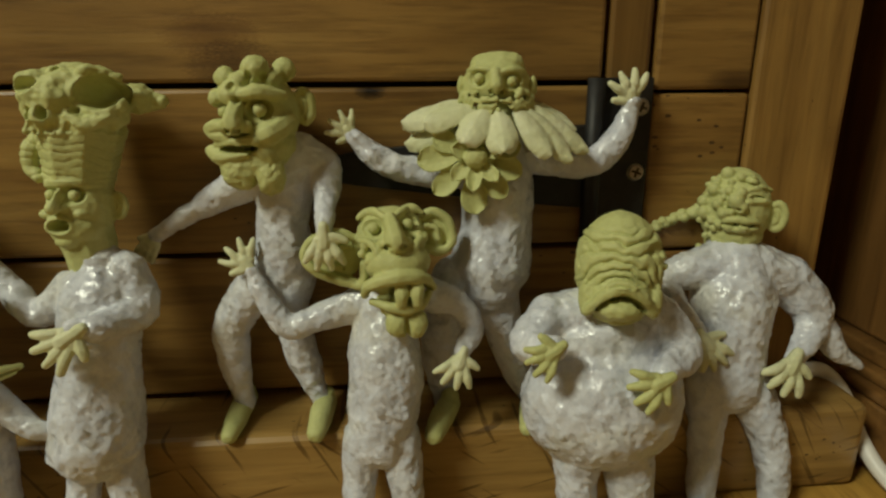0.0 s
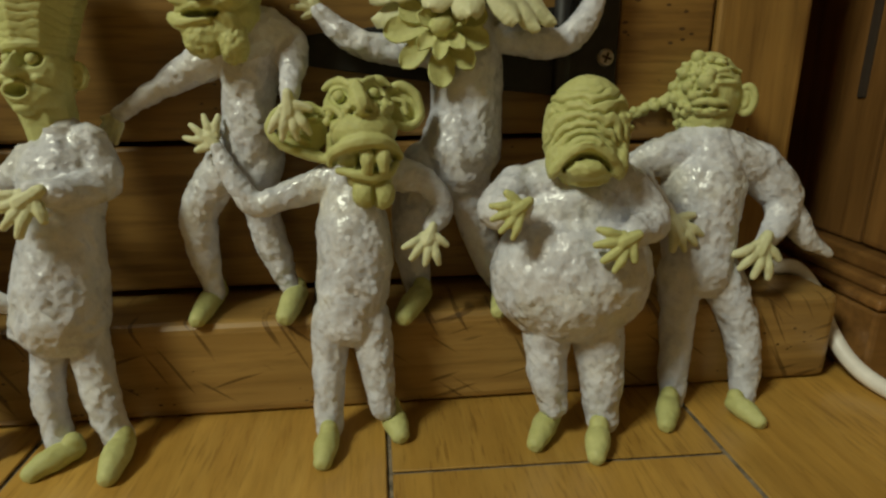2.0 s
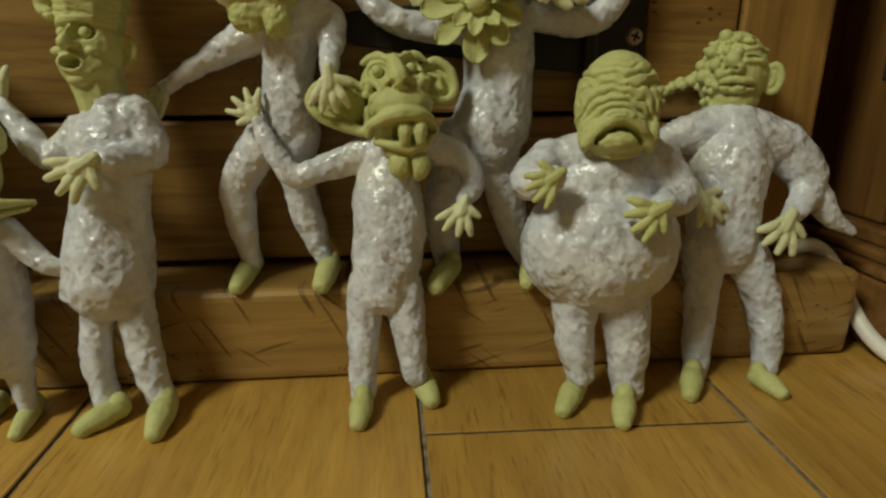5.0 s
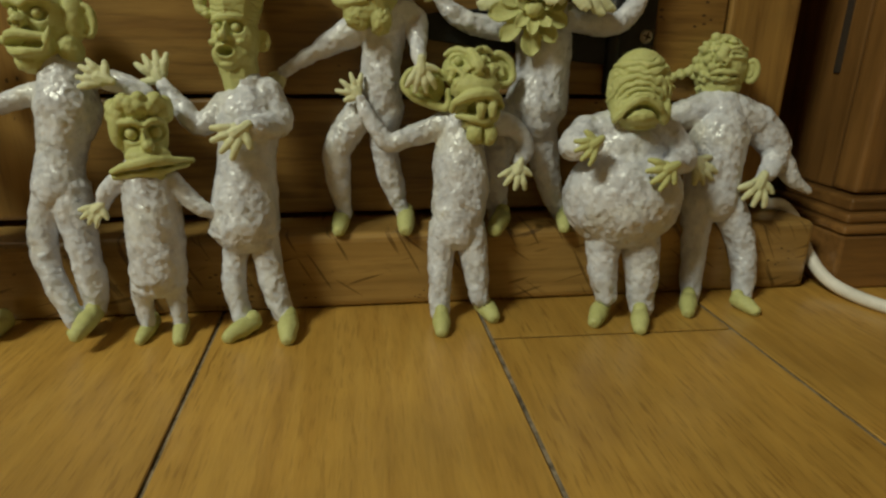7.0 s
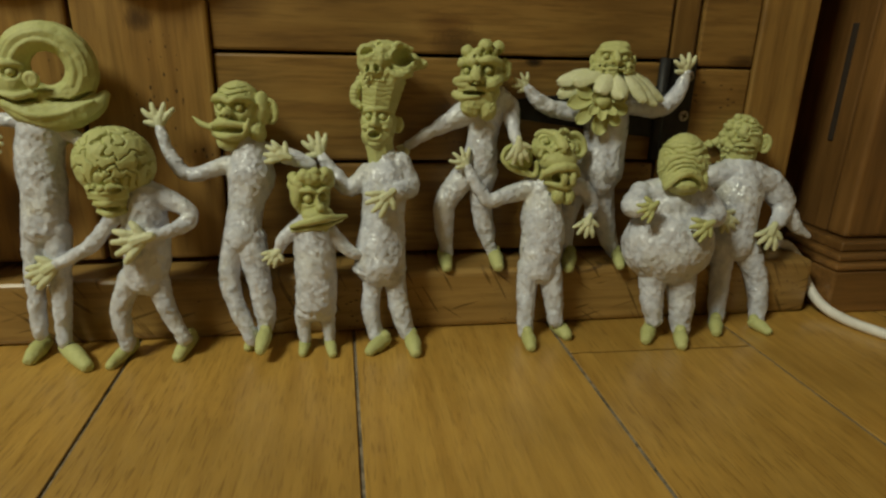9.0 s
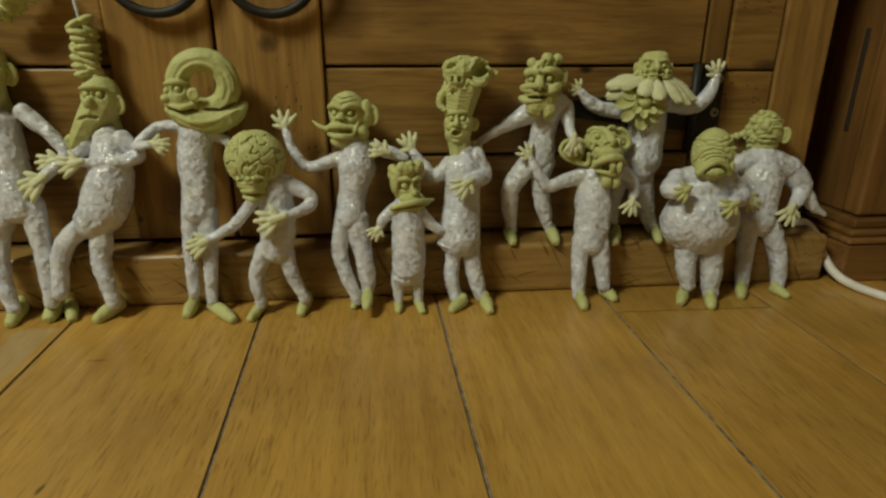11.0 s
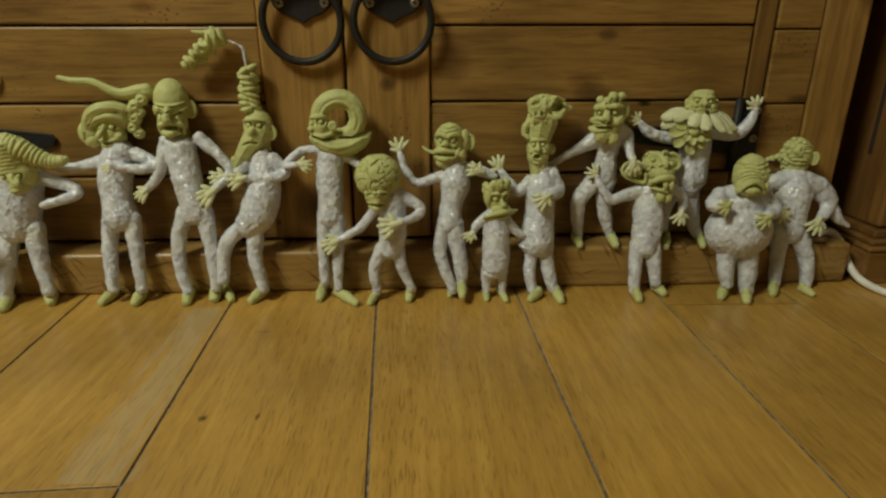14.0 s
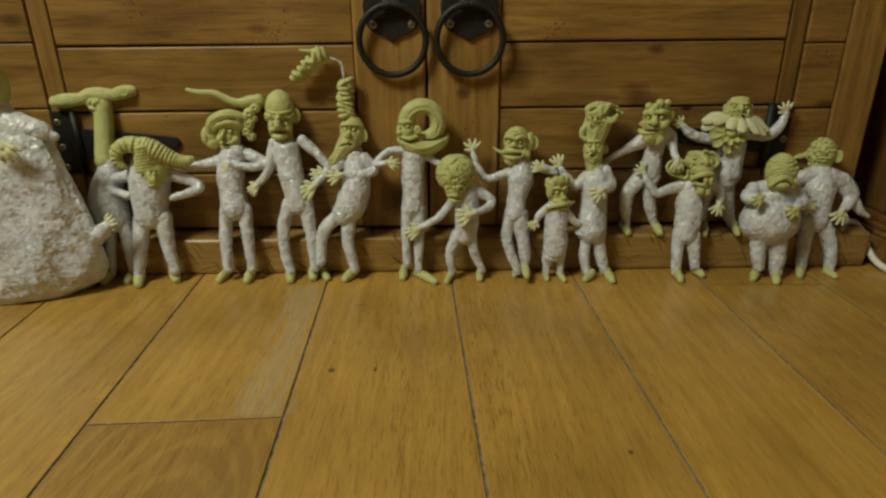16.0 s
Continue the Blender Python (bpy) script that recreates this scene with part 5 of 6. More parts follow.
def head_horned(h):
    h.skull(0, 0.05, -0.05, 0.92, 0.74, 1.0)
    h.ball(0.05, 0.45, -0.6, 0.55, 0.4, 0.45)
    h.tube((-0.05, 0.5, -0.8, 0.34), (-0.1, 0.4, -1.25, 0.28), (-0.12, 0.3, -1.55, 0.13))
    h.tube((0.05, 0.7, 0.0, 0.2), (0.28, 0.95, -0.28, 0.2), (0.42, 0.98, -0.5, 0.13))
    h.eye(-0.36, -0.05, 0.13)
    h.eye(0.34, 0.02, 0.13)
    h.tube((-0.5, 0.55, -0.62, 0.1), (0.0, 0.8, -0.72, 0.12), (0.45, 0.6, -0.6, 0.1))
    # twisted turban in slanting folds
    h.ball(0.0, 0.0, 0.75, 0.85, 0.66, 0.72)
    for i in range(8):
        z, w = 0.2 + 0.19 * i, 0.95 - 0.05 * i
        h.tube((-w, 0.05, z - 0.16, 0.1), (-w * 0.5, 0.6, z - 0.04, 0.12), (w * 0.2, 0.62, z + 0.06, 0.12), (w, 0.1, z - 0.02, 0.1))
    left = ((-0.1, 0.1, 1.4, 0.5), (-0.8, 0.1, 1.62, 0.44), (-1.4, 0.1, 1.45, 0.38), (-1.75, 0.12, 1.0, 0.32), (-1.65, 0.16, 0.5, 0.26), (-1.4, 0.2, 0.3, 0.18))
    h.tube(*left)
    right = ((-0.1, 0.1, 1.5, 0.5), (0.45, 0.15, 1.3, 0.5), (1.0, 0.15, 0.9, 0.44), (1.55, 0.15, 0.6, 0.36), (2.05, 0.15, 0.5, 0.28), (2.4, 0.15, 0.62, 0.18))
    h.tube(*right)
    for horn, lots in ((left, 2), (right, 3)):
        for (x0, f0, z0, r0), (x1, f1, z1, r1) in zip(horn, horn[1:]):
            across = Vector((z1 - z0, 0, x0 - x1)).normalized()
            for k in range(lots):
                u = (k + 0.5) / lots
                x, f, z, r = x0 + (x1 - x0) * u, f0 + (f1 - f0) * u, z0 + (z1 - z0) * u, r0 + (r1 - r0) * u
                h.tube((x + across.x * r, f, z + across.z * r, 0.06), (x + across.x * r * 0.7, f + r * 0.72, z + across.z * r * 0.7, 0.085), (x, f + r, z, 0.09), (x - across.x * r * 0.7, f + r * 0.72, z - across.z * r * 0.7, 0.085), (x - across.x * r, f, z - across.z * r, 0.06))


def head_mallet(h):
    h.skull(0, 0.1, -0.15, 0.85, 0.66, 0.85)
    bar = ((-3.25, 0, -0.05, 0.5), (-2.5, 0, 0.02, 0.62), (-1.3, 0, 0.15, 0.5), (-0.4, 0, 0.42, 0.62), (0.6, 0, 0.42, 0.6), (1.3, 0, 0.4, 0.48), (2.1, 0, 0.62, 0.56), (2.75, 0, 0.68, 0.5))
    h.tube(*bar)
    for k in range(7):
        a = -0.9 + 0.3 * k
        h.tube(*[(x, r * math.cos(a) * 0.96, z + r * math.sin(a) * 0.96 + 0.05 * math.sin(x * 2 + k), 0.09) for x, _, z, r in bar])
    h.loop(2.35, 0.5, 0.65, 0.3, 0.26, 0.1)
    h.ball(-0.3, 0.7, 0.0, 0.18)
    h.ball(0.3, 0.7, 0.0, 0.18)
    h.ball(0, 0.8, -0.2, 0.16, 0.18, 0.24)
    h.tube((-0.45, 0.6, -0.5, 0.12), (0, 0.75, -0.55, 0.14), (0.45, 0.6, -0.5, 0.12))
    h.ball(0, 0.3, -0.8, 0.5, 0.42, 0.35)


def pose_squat(s):
    s.ball('foil', (2.4, 16.9, 63.0), (30.4, 23, 26.6))
    s.ball('foil', (3.0, 20.4, 83.5), (21.8, 15, 17.2))
    s.tube('foil', (-17.7, 22.3, 94.2, 8.1), (3.0, 22.5, 95.5, 10.6), (20.8, 22.2, 94.0, 9.0))
    s.tube('foil', (-6.5, 13.7, 44.5, 9.2), (-7.0, 10.7, 27.5, 7.4), (-4.4, 8.3, 13.1, 5.7))
    s.tube('foil', (12.8, 13.2, 41.4, 10.0), (14.1, 9.8, 21.9, 8.1), (14.5, 7.1, 6.4, 6.2))
    s.shoe((-3.6, 14.0, 4.4), (-13.1, -0.8, 2.8), 5.6)
    s.shoe((11.5, 1.3, 4.4), (6.6, -10.4, 2.7), 5.5)
    s.tube('foil', (-17.1, 22.4, 95.2, 8.1), (-27.7, 13.3, 88.4, 6.3), (-20.8, 1.9, 92.3, 4.2))
    s.palm((-19.1, -1.6, 94.9), (-31.1, -3.0, 86.8), 85, 1)
    s.tube('foil', (22.9, 22.0, 92.9, 8.8), (29.8, 14.3, 82.9, 7.3), (18.2, 0.2, 82.4, 4.3))
    s.palm((17.4, -4.6, 83.3), (2.5, -5.7, 77.0), 95, -1)
    head_wrinkled(s.head((5.5, 18.7, 114.3), 19.9, -13, 13, 0))


PLACES['squat'] = (0.171, 0.306, 0.000)


def pose_lumpy(s):
    s.tube('foil', (8.9, 40.0, 103.0, 12.0), (7.7, 35.8, 88.4, 17.0), (5.3, 30.5, 70.4, 15.3), (4.3, 25.9, 54.6, 13.7))
    s.tube('foil', (-12.6, 38.9, 99.1, 7.8), (8.9, 39.8, 102.3, 10.8), (33.3, 37.5, 94.4, 9.6))
    s.tube('foil', (-3.8, 25.4, 52.6, 9.1), (-5.9, 18.8, 30.1, 7.0), (-7.3, 14.8, 16.5, 6.0), (-9.4, 9.9, -0.4, 4.8))
    s.tube('foil', (13.3, 25.1, 51.9, 9.6), (21.7, 19.4, 32.2, 7.9), (24.1, 14.3, 14.9, 6.5), (22.5, 9.3, -2.2, 4.6))
    s.shoe((-13.7, 3.9, 4.4), (-20.5, -8.7, 2.8), 5.5)
    s.shoe((12.9, 0.4, 4.0), (16.1, -10.7, 2.5), 5.0)
    s.tube('foil', (-10.1, 39.3, 100.6, 7.4), (-20.9, 38.0, 96.0, 5.8), (-19.6, 28.1, 89.5, 4.0), (-12.3, 20.8, 78.2, 2.6))
    s.palm((-13.7, 19.5, 80.4), (-5.1, 15.1, 65.6), 70, -1)
    s.tube('foil', (32.1, 37.9, 95.5, 9.6), (42.4, 34.5, 83.8, 8.8), (40.9, 28.8, 74.7, 6.2), (29.8, 21.2, 65.9, 3.8))
    s.tube('foil', (42.8, 33.8, 81.5, 7.1), (54.3, 29.0, 65.1, 4.6), (64.1, 26.9, 58.0, 1.9))
    s.palm((28.6, 18.4, 69.8), (17.9, 13.7, 53.8), 95, -1)
    head_lumpy(s.head((10.1, 45.9, 123.2), 19.3, -36, 0, 0))


PLACES['lumpy'] = (0.232, 0.320, 0.000)


def pose_bucktooth(s):
    s.tube('foil', (2.3, 31.9, 95.1, 10.4), (2.0, 27.4, 78.5, 13.6), (2.3, 24.0, 66.0, 14.0), (0.5, 20.6, 53.6, 13.3), (0.1, 18.3, 45.2, 11.7))
    s.tube('foil', (-6.9, 18.7, 46.6, 8.0), (-9.3, 13.3, 26.8, 6.2), (-10.3, 7.3, 4.7, 5.0))
    s.tube('foil', (6.6, 18.2, 44.9, 8.5), (9.0, 13.0, 25.8, 6.3), (10.5, 9.0, 10.9, 5.1))
    s.shoe((-10.0, 2.4, 4.3), (-11.3, -10.3, 2.7), 5.3)
    s.shoe((13.4, 15.2, 4.7), (16.7, 2.2, 3.0), 5.9)
    s.tube('foil', (-4.0, 32.3, 96.3, 7.2), (-20.1, 31.0, 91.7, 5.2), (-33.5, 30.1, 88.5, 4.9), (-42.2, 32.8, 98.2, 3.9), (-47.1, 35.6, 108.5, 2.6))
    s.palm((-46.3, 35.6, 108.4), (-54.7, 38.8, 120.2), 110, -1)
    s.tube('foil', (15.4, 33.0, 98.8, 7.6), (30.3, 31.8, 94.6, 5.2), (35.6, 29.1, 84.6, 4.9), (31.7, 21.4, 78.5, 3.2))
    s.palm((32.0, 19.9, 80.2), (25.3, 16.0, 65.9), 90, -1)
    head_bucktooth(s.head((5.9, 30.4, 115.2), 18.7, 3, 11, 0))


PLACES['bucktooth'] = (0.091, 0.314, 0.000)


def pose_warty(s):
    s.tube('foil', (10.6, 3.5, 107.8, 12.0), (9.5, 3.1, 95.7, 10.9), (7.8, 2.6, 83.2, 9.7), (7.5, 2.2, 70.3, 11.2), (6.4, 2.0, 63.8, 9.9))
    s.tube('foil', (-1.5, 1.9, 61.8, 8.6), (-14.4, 1.3, 44.2, 7.6), (-16.3, 0.8, 27.8, 6.5), (-13.5, 0.1, 7.0, 3.8))
    s.tube('foil', (10.3, 2.0, 62.6, 9.0), (8.3, 1.4, 45.6, 6.9), (11.6, 0.8, 26.7, 6.4), (17.8, 0.1, 6.7, 3.8))
    s.shoe((-15.0, 9.1, 4.3), (-16.1, -17.4, 2.7), 5.4)
    s.shoe((19.8, 1.8, 4.7), (17.9, -19.8, 2.9), 5.8)
    s.tube('foil', (-0.5, 3.3, 102.1, 8.3), (-14.9, 3.0, 94.8, 5.9), (-28.4, 2.8, 87.4, 3.8), (-40.3, 2.5, 80.0, 2.8))
    s.palm((-39.8, 2.6, 80.6), (-47.6, 2.2, 69.5), 30, 1)
    s.tube('foil', (16.0, 3.5, 109.3, 9.1), (25.2, 3.3, 103.7, 6.6), (25.8, -7.0, 92.6, 4.3), (25.6, -17.3, 84.8, 3.1))
    s.palm((26.2, -21.2, 87.5), (25.8, -21.8, 70.4), 75, -1)
    head_warty(s.head((3.8, -2.1, 120.9), 19.0, -2, 0, 0))


PLACES['warty'] = (0.047, 0.359, 0.041)


def pose_petal(s):
    s.tube('foil', (5.1, 14.5, 113.4, 10.7), (5.4, 14.4, 95.6, 14.3), (5.3, 14.2, 79.5, 14.1), (3.2, 14.1, 63.9, 16.4), (1.9, 14.0, 56.6, 14.5))
    s.tube('foil', (1.7, 14.0, 60.0, 11.2), (7.6, 13.8, 42.2, 8.9), (13.4, 13.6, 19.8, 6.8), (21.6, 13.4, 2.7, 4.8))
    s.tube('foil', (-11.1, 14.0, 57.0, 10.2), (-17.4, 13.8, 35.9, 8.7), (-17.8, 13.6, 18.6, 7.2), (-15.7, 13.4, 0.5, 4.8))
    s.shoe((-14.5, 6.2, 4.6), (-22.9, -14.4, 2.9), 5.8)
    s.shoe((21.6, 10.1, 3.9), (14.8, -12.4, 2.4), 4.9)
    s.tube('foil', (-5.9, 14.4, 101.5, 6.7), (-31.4, 14.4, 103.6, 5.2), (-44.2, 14.5, 110.3, 4.6), (-51.0, 14.6, 116.8, 2.6))
    s.palm((-49.4, 14.6, 115.1), (-57.8, 14.7, 124.9), 110, -1)
    s.tube('foil', (16.5, 14.5, 107.7, 7.0), (41.7, 14.5, 104.4, 5.6), (53.7, 14.6, 114.4, 4.9), (58.3, 14.7, 127.8, 2.9))
    s.palm((58.5, 14.7, 125.7), (55.0, 14.8, 140.9), 105, -1)
    head_petal(s.head((3.7, 10.7, 130.6), 16.9, -10, 0, 0))


PLACES['petal'] = (0.134, 0.348, 0.041)


def pose_chef(s):
    s.tube('foil', (2.8, 29.5, 114.7, 7.7), (2.5, 26.7, 102.9, 14.0), (1.2, 24.3, 93.0, 14.0), (0.3, 21.5, 81.1, 13.3), (-1.3, 17.6, 65.0, 14.9), (-2.3, 14.5, 51.9, 16.1))
    s.ball('foil', (1.6, 26.5, 106.0), (14.5, 11, 9.5))
    s.ball('foil', (-2.6, 13.6, 48.4), (17.0, 14, 5.0))
    s.tube('foil', (-5.1, 13.8, 49.0, 6.7), (-9.0, 7.9, 24.5, 5.6), (-5.9, 3.6, 6.6, 4.9))
    s.tube('foil', (5.9, 13.6, 48.4, 7.1), (9.1, 7.6, 23.5, 6.1), (14.1, 3.6, 6.9, 5.3))
    s.shoe((-0.5, 1.1, 4.4), (-10.1, -9.2, 2.7), 5.4)
    s.shoe((16.3, 2.2, 4.8), (17.6, -14.2, 3.0), 5.9)
    s.tube('foil', (10.4, 28.8, 111.6, 7.7), (16.2, 22.8, 99.0, 6.9), (8.3, 9.5, 97.9, 5.1), (2.7, 5.8, 99.2, 3.7))
    s.palm((5.6, 4.0, 100.0), (-9.9, 1.6, 89.8), 80, -1)
    s.tube('foil', (-8.3, 27.7, 106.9, 6.1), (-19.9, 25.3, 97.1, 5.4), (-28.2, 27.1, 104.5, 4.7), (-36.6, 29.9, 116.2, 3.0))
    s.palm((-35.9, 29.5, 114.7), (-41.9, 33.3, 130.6), 80, -1)
    head_chef(s.head((-1.6, 32.4, 135.2), 14.6, -3, 8, 0))


PLACES['chef'] = (-0.011, 0.318, 0.000)


def pose_duckbill(s):
    s.tube('foil', (-0.7, 8.1, 80.6, 8.7), (-0.1, 6.8, 67.6, 11.5), (0.5, 4.9, 48.8, 12.6), (-0.2, 3.2, 31.6, 12.4))
    s.ball('foil', (-0.5, 2.6, 25.8), (12.7, 10, 6.7))
    s.tube('foil', (-7.8, 2.8, 28.1, 5.5), (-8.4, 1.4, 14.5, 4.2), (-7.7, 0.6, 6.5, 3.1))
    s.tube('foil', (5.5, 2.7, 27.4, 5.5), (6.6, 1.6, 15.6, 4.2), (7.4, 0.6, 6.4, 3.5))
    s.shoe((-8.0, 8.8, 3.4), (-8.7, -8.7, 2.1), 4.2)
    s.shoe((6.1, 7.1, 3.4), (9.3, -11.8, 2.1), 4.2)
    s.tube('foil', (-8.0, 7.8, 78.3, 4.7), (-17.3, 7.0, 70.5, 4.0), (-21.3, 6.3, 63.2, 2.7))
    s.palm((-19.6, 4.5, 65.3), (-29.4, 3.6, 56.0), 70, -1)
    s.tube('foil', (9.9, 7.4, 74.0, 4.7), (20.5, 6.2, 62.4, 3.7), (33.3, 5.7, 56.6, 2.7))
    s.palm((31.7, 3.9, 58.8), (42.4, 3.3, 53.4), 70, 1)
    head_duckbill(s.head((-0.1, 9.4, 94.4), 18.8, 18, 0, 0))


PLACES['duckbill'] = (-0.053, 0.320, 0.000)


def pose_tusked(s):
    s.tube('foil', (1.3, 28.6, 119.7, 10.7), (1.3, 24.4, 103.8, 13.6), (-2.4, 20.0, 87.2, 10.0), (-4.6, 15.5, 70.1, 11.1))
    s.tube('foil', (-9.8, 14.6, 66.7, 6.5), (-13.7, 9.0, 45.4, 5.9), (-9.1, 4.2, 27.2, 5.3), (-0.9, -0.9, 7.9, 4.2))
    s.tube('foil', (0.0, 15.0, 68.2, 9.3), (4.2, 7.8, 41.0, 6.8), (6.5, 5.0, 25.5, 6.3), (6.4, 3.5, 12.8, 4.5))
    s.shoe((-1.7, 11.2, 3.7), (-4.5, 0.7, 2.3), 4.6)
    s.shoe((6.6, 1.0, 12.4), (6.0, -17.6, 9.8), 5.3)
    s.tube('foil', (-6.9, 26.8, 112.8, 5.9), (-23.2, 25.5, 107.9, 4.4), (-36.3, 25.1, 106.4, 4.4), (-44.7, 28.4, 118.8, 3.5), (-49.6, 32.1, 132.7, 2.6))
    s.palm((-49.0, 31.6, 131.0), (-50.2, 36.0, 147.6), 110, -1)
    s.tube('foil', (9.6, 28.6, 119.5, 5.3), (25.8, 27.8, 116.4, 4.4), (37.4, 22.5, 111.5, 3.2), (22.7, 18.8, 116.5, 3.2))
    s.palm((26.0, 15.9, 117.2), (10.5, 17.4, 121.8), 70, 1)
    head_tusked(s.head((-3.4, 31.1, 140.4), 19.6, -14, 0, 0))


PLACES['tusked'] = (-0.091, 0.321, 0.000)


def pose_brainy(s):
    s.tube('foil', (7.4, 5.5, 95.8, 11.1), (7.6, 2.7, 74.7, 12.6), (7.0, 0.8, 60.4, 12.3), (5.5, -0.5, 50.3, 11.3))
    s.tube('foil', (-2.5, -0.5, 49.9, 7.0), (-10.8, -3.1, 30.2, 5.6), (-8.6, -5.8, 9.5, 4.2))
    s.tube('foil', (11.2, -0.6, 49.3, 6.5), (15.8, -3.3, 28.8, 5.1), (23.8, -5.6, 10.6, 3.9))
    s.shoe((-9.5, 3.9, 3.9), (-14.7, -17.6, 2.4), 4.9)
    s.shoe((23.2, 9.2, 4.3), (20.7, -11.9, 2.7), 5.4)
    s.tube('foil', (-1.7, 5.3, 94.3, 4.6), (-19.6, 2.4, 72.1, 4.3), (-33.2, 1.2, 62.7, 3.7), (-43.0, 0.6, 58.1, 2.9))
    s.palm((-40.2, 0.7, 59.5), (-58.6, -0.6, 48.8), 40, 1)
    s.tube('foil', (15.3, 5.6, 97.3, 6.3), (32.9, 2.4, 87.8, 4.6), (28.8, -2.5, 80.9, 4.3), (12.6, -11.1, 76.5, 2.8))
    s.palm((15.2, -12.8, 78.3), (-5.9, -13.7, 71.2), 75, 1)
    head_brainy(s.head((-4.4, 5.7, 113.0), 22.7, 6, -8, 0))


PLACES['brainy'] = (-0.155, 0.325, 0.000)


def pose_ringed(s):
    s.tube('foil', (4.7, 22.3, 132.4, 11.6), (1.9, 18.8, 115.4, 12.2), (2.9, 14.6, 94.8, 11.7), (1.3, 10.8, 76.8, 11.4))
    s.tube('foil', (-2.8, 10.7, 75.9, 8.0), (-6.0, 4.5, 46.1, 5.3), (-6.2, -1.8, 15.6, 3.8))
    s.tube('foil', (7.3, 10.6, 75.5, 8.1), (7.5, 4.4, 45.5, 5.8), (6.6, -3.1, 9.5, 3.8))
    s.shoe((-10.3, 8.4, 4.8), (-10.7, -8.6, 3.0), 6.0)
    s.shoe((4.9, 1.7, 4.7), (24.6, -20.4, 3.0), 5.9)
    s.tube('foil', (-3.2, 23.0, 135.9, 4.1), (-21.1, 23.1, 136.1, 3.6), (-37.5, 17.5, 123.4, 3.1), (-23.1, 13.0, 125.9, 2.6))
    s.palm((-25.2, 11.2, 126.9), (-10.8, 10.2, 122.4), 70, -1)
    s.tube('foil', (16.1, 21.9, 130.5, 4.4), (27.9, 20.5, 123.5, 3.5), (35.3, 19.4, 118.2, 3.0))
    head_ringed(s.head((12.7, 24.0, 155.3), 24.2, 5, 0, 0))


PLACES['ringed'] = (-0.207, 0.327, 0.000)


def pose_curly(s):
    s.tube('foil', (23.9, 24.2, 129.4, 8.8), (25.6, 17.2, 104.3, 15.1), (19.5, 10.9, 81.6, 16.5), (12.3, 7.8, 70.5, 13.8))
    s.tube('foil', (5.9, 7.3, 69.1, 8.1), (-11.5, 2.4, 51.5, 6.7), (-14.9, -6.2, 20.8, 5.2))
    s.tube('foil', (16.4, 7.3, 69.0, 8.1), (15.3, -0.6, 40.9, 6.7), (21.6, -8.5, 12.4, 4.9))
    s.shoe((-21.2, 15.6, 4.5), (-8.5, -10.5, 2.8), 5.6)
    s.shoe((18.8, 5.1, 5.3), (11.4, -13.7, 3.3), 6.6)
    s.tube('foil', (34.2, 23.5, 126.8, 7.0), (45.9, 17.6, 116.3, 5.1), (30.8, 9.5, 112.5, 4.3), (12.4, 5.9, 114.0, 3.2))
    s.palm((14.0, 4.3, 115.0), (-4.0, 2.7, 110.4), 70, 1)
    s.tube('foil', (10.7, 22.9, 124.5, 5.9), (2.6, 20.8, 117.1, 4.8), (-5.3, 20.0, 114.2, 3.7))
    s.palm((-5.5, 16.2, 114.4), (-24.0, 14.6, 109.8), 60, 1)
    head_curly(s.head((22.7, 30.8, 152.8), 18.8, 2, 0, 0))


PLACES['curly'] = (-0.291, 0.330, 0.000)


def pose_eggy(s):
    s.tube('foil', (-4.5, 15.6, 136.8, 13.6), (-0.7, 9.5, 112.8, 13.2), (3.4, 5.1, 95.1, 12.3), (5.8, 1.6, 81.4, 12.3))
    s.tube('foil', (-3.6, 1.6, 81.5, 8.1), (-11.2, -4.6, 57.1, 6.6), (-10.6, -11.1, 31.3, 5.6), (-5.5, -16.4, 10.4, 4.5))
    s.tube('foil', (13.1, 1.8, 82.3, 8.1), (17.7, -6.0, 51.5, 6.3), (21.0, -15.4, 14.1, 4.9))
    s.shoe((-10.5, 1.9, 5.3), (-4.9, -23.9, 3.3), 6.6)
    s.shoe((15.4, 6.5, 5.8), (18.3, -18.1, 3.6), 7.3)
    s.tube('foil', (-16.9, 17.4, 143.9, 6.5), (-22.6, 12.8, 125.5, 5.5), (-28.7, 9.0, 110.6, 4.4), (-37.4, 6.8, 102.1, 3.3))
    s.palm((-34.4, 5.5, 104.6), (-46.4, 2.4, 92.7), 45, 1)
    s.tube('foil', (12.5, 18.1, 146.6, 6.2), (32.1, 13.5, 128.5, 4.7), (38.7, 10.4, 116.4, 4.4), (23.8, 0.6, 101.4, 3.6))
    s.palm((28.1, -0.6, 104.3), (10.0, -4.1, 90.5), 55, 1)
    head_eggy(s.head((-8.5, 21.4, 171.8), 26.7, 7, 0, 0))


PLACES['eggy'] = (-0.334, 0.339, 0.000)


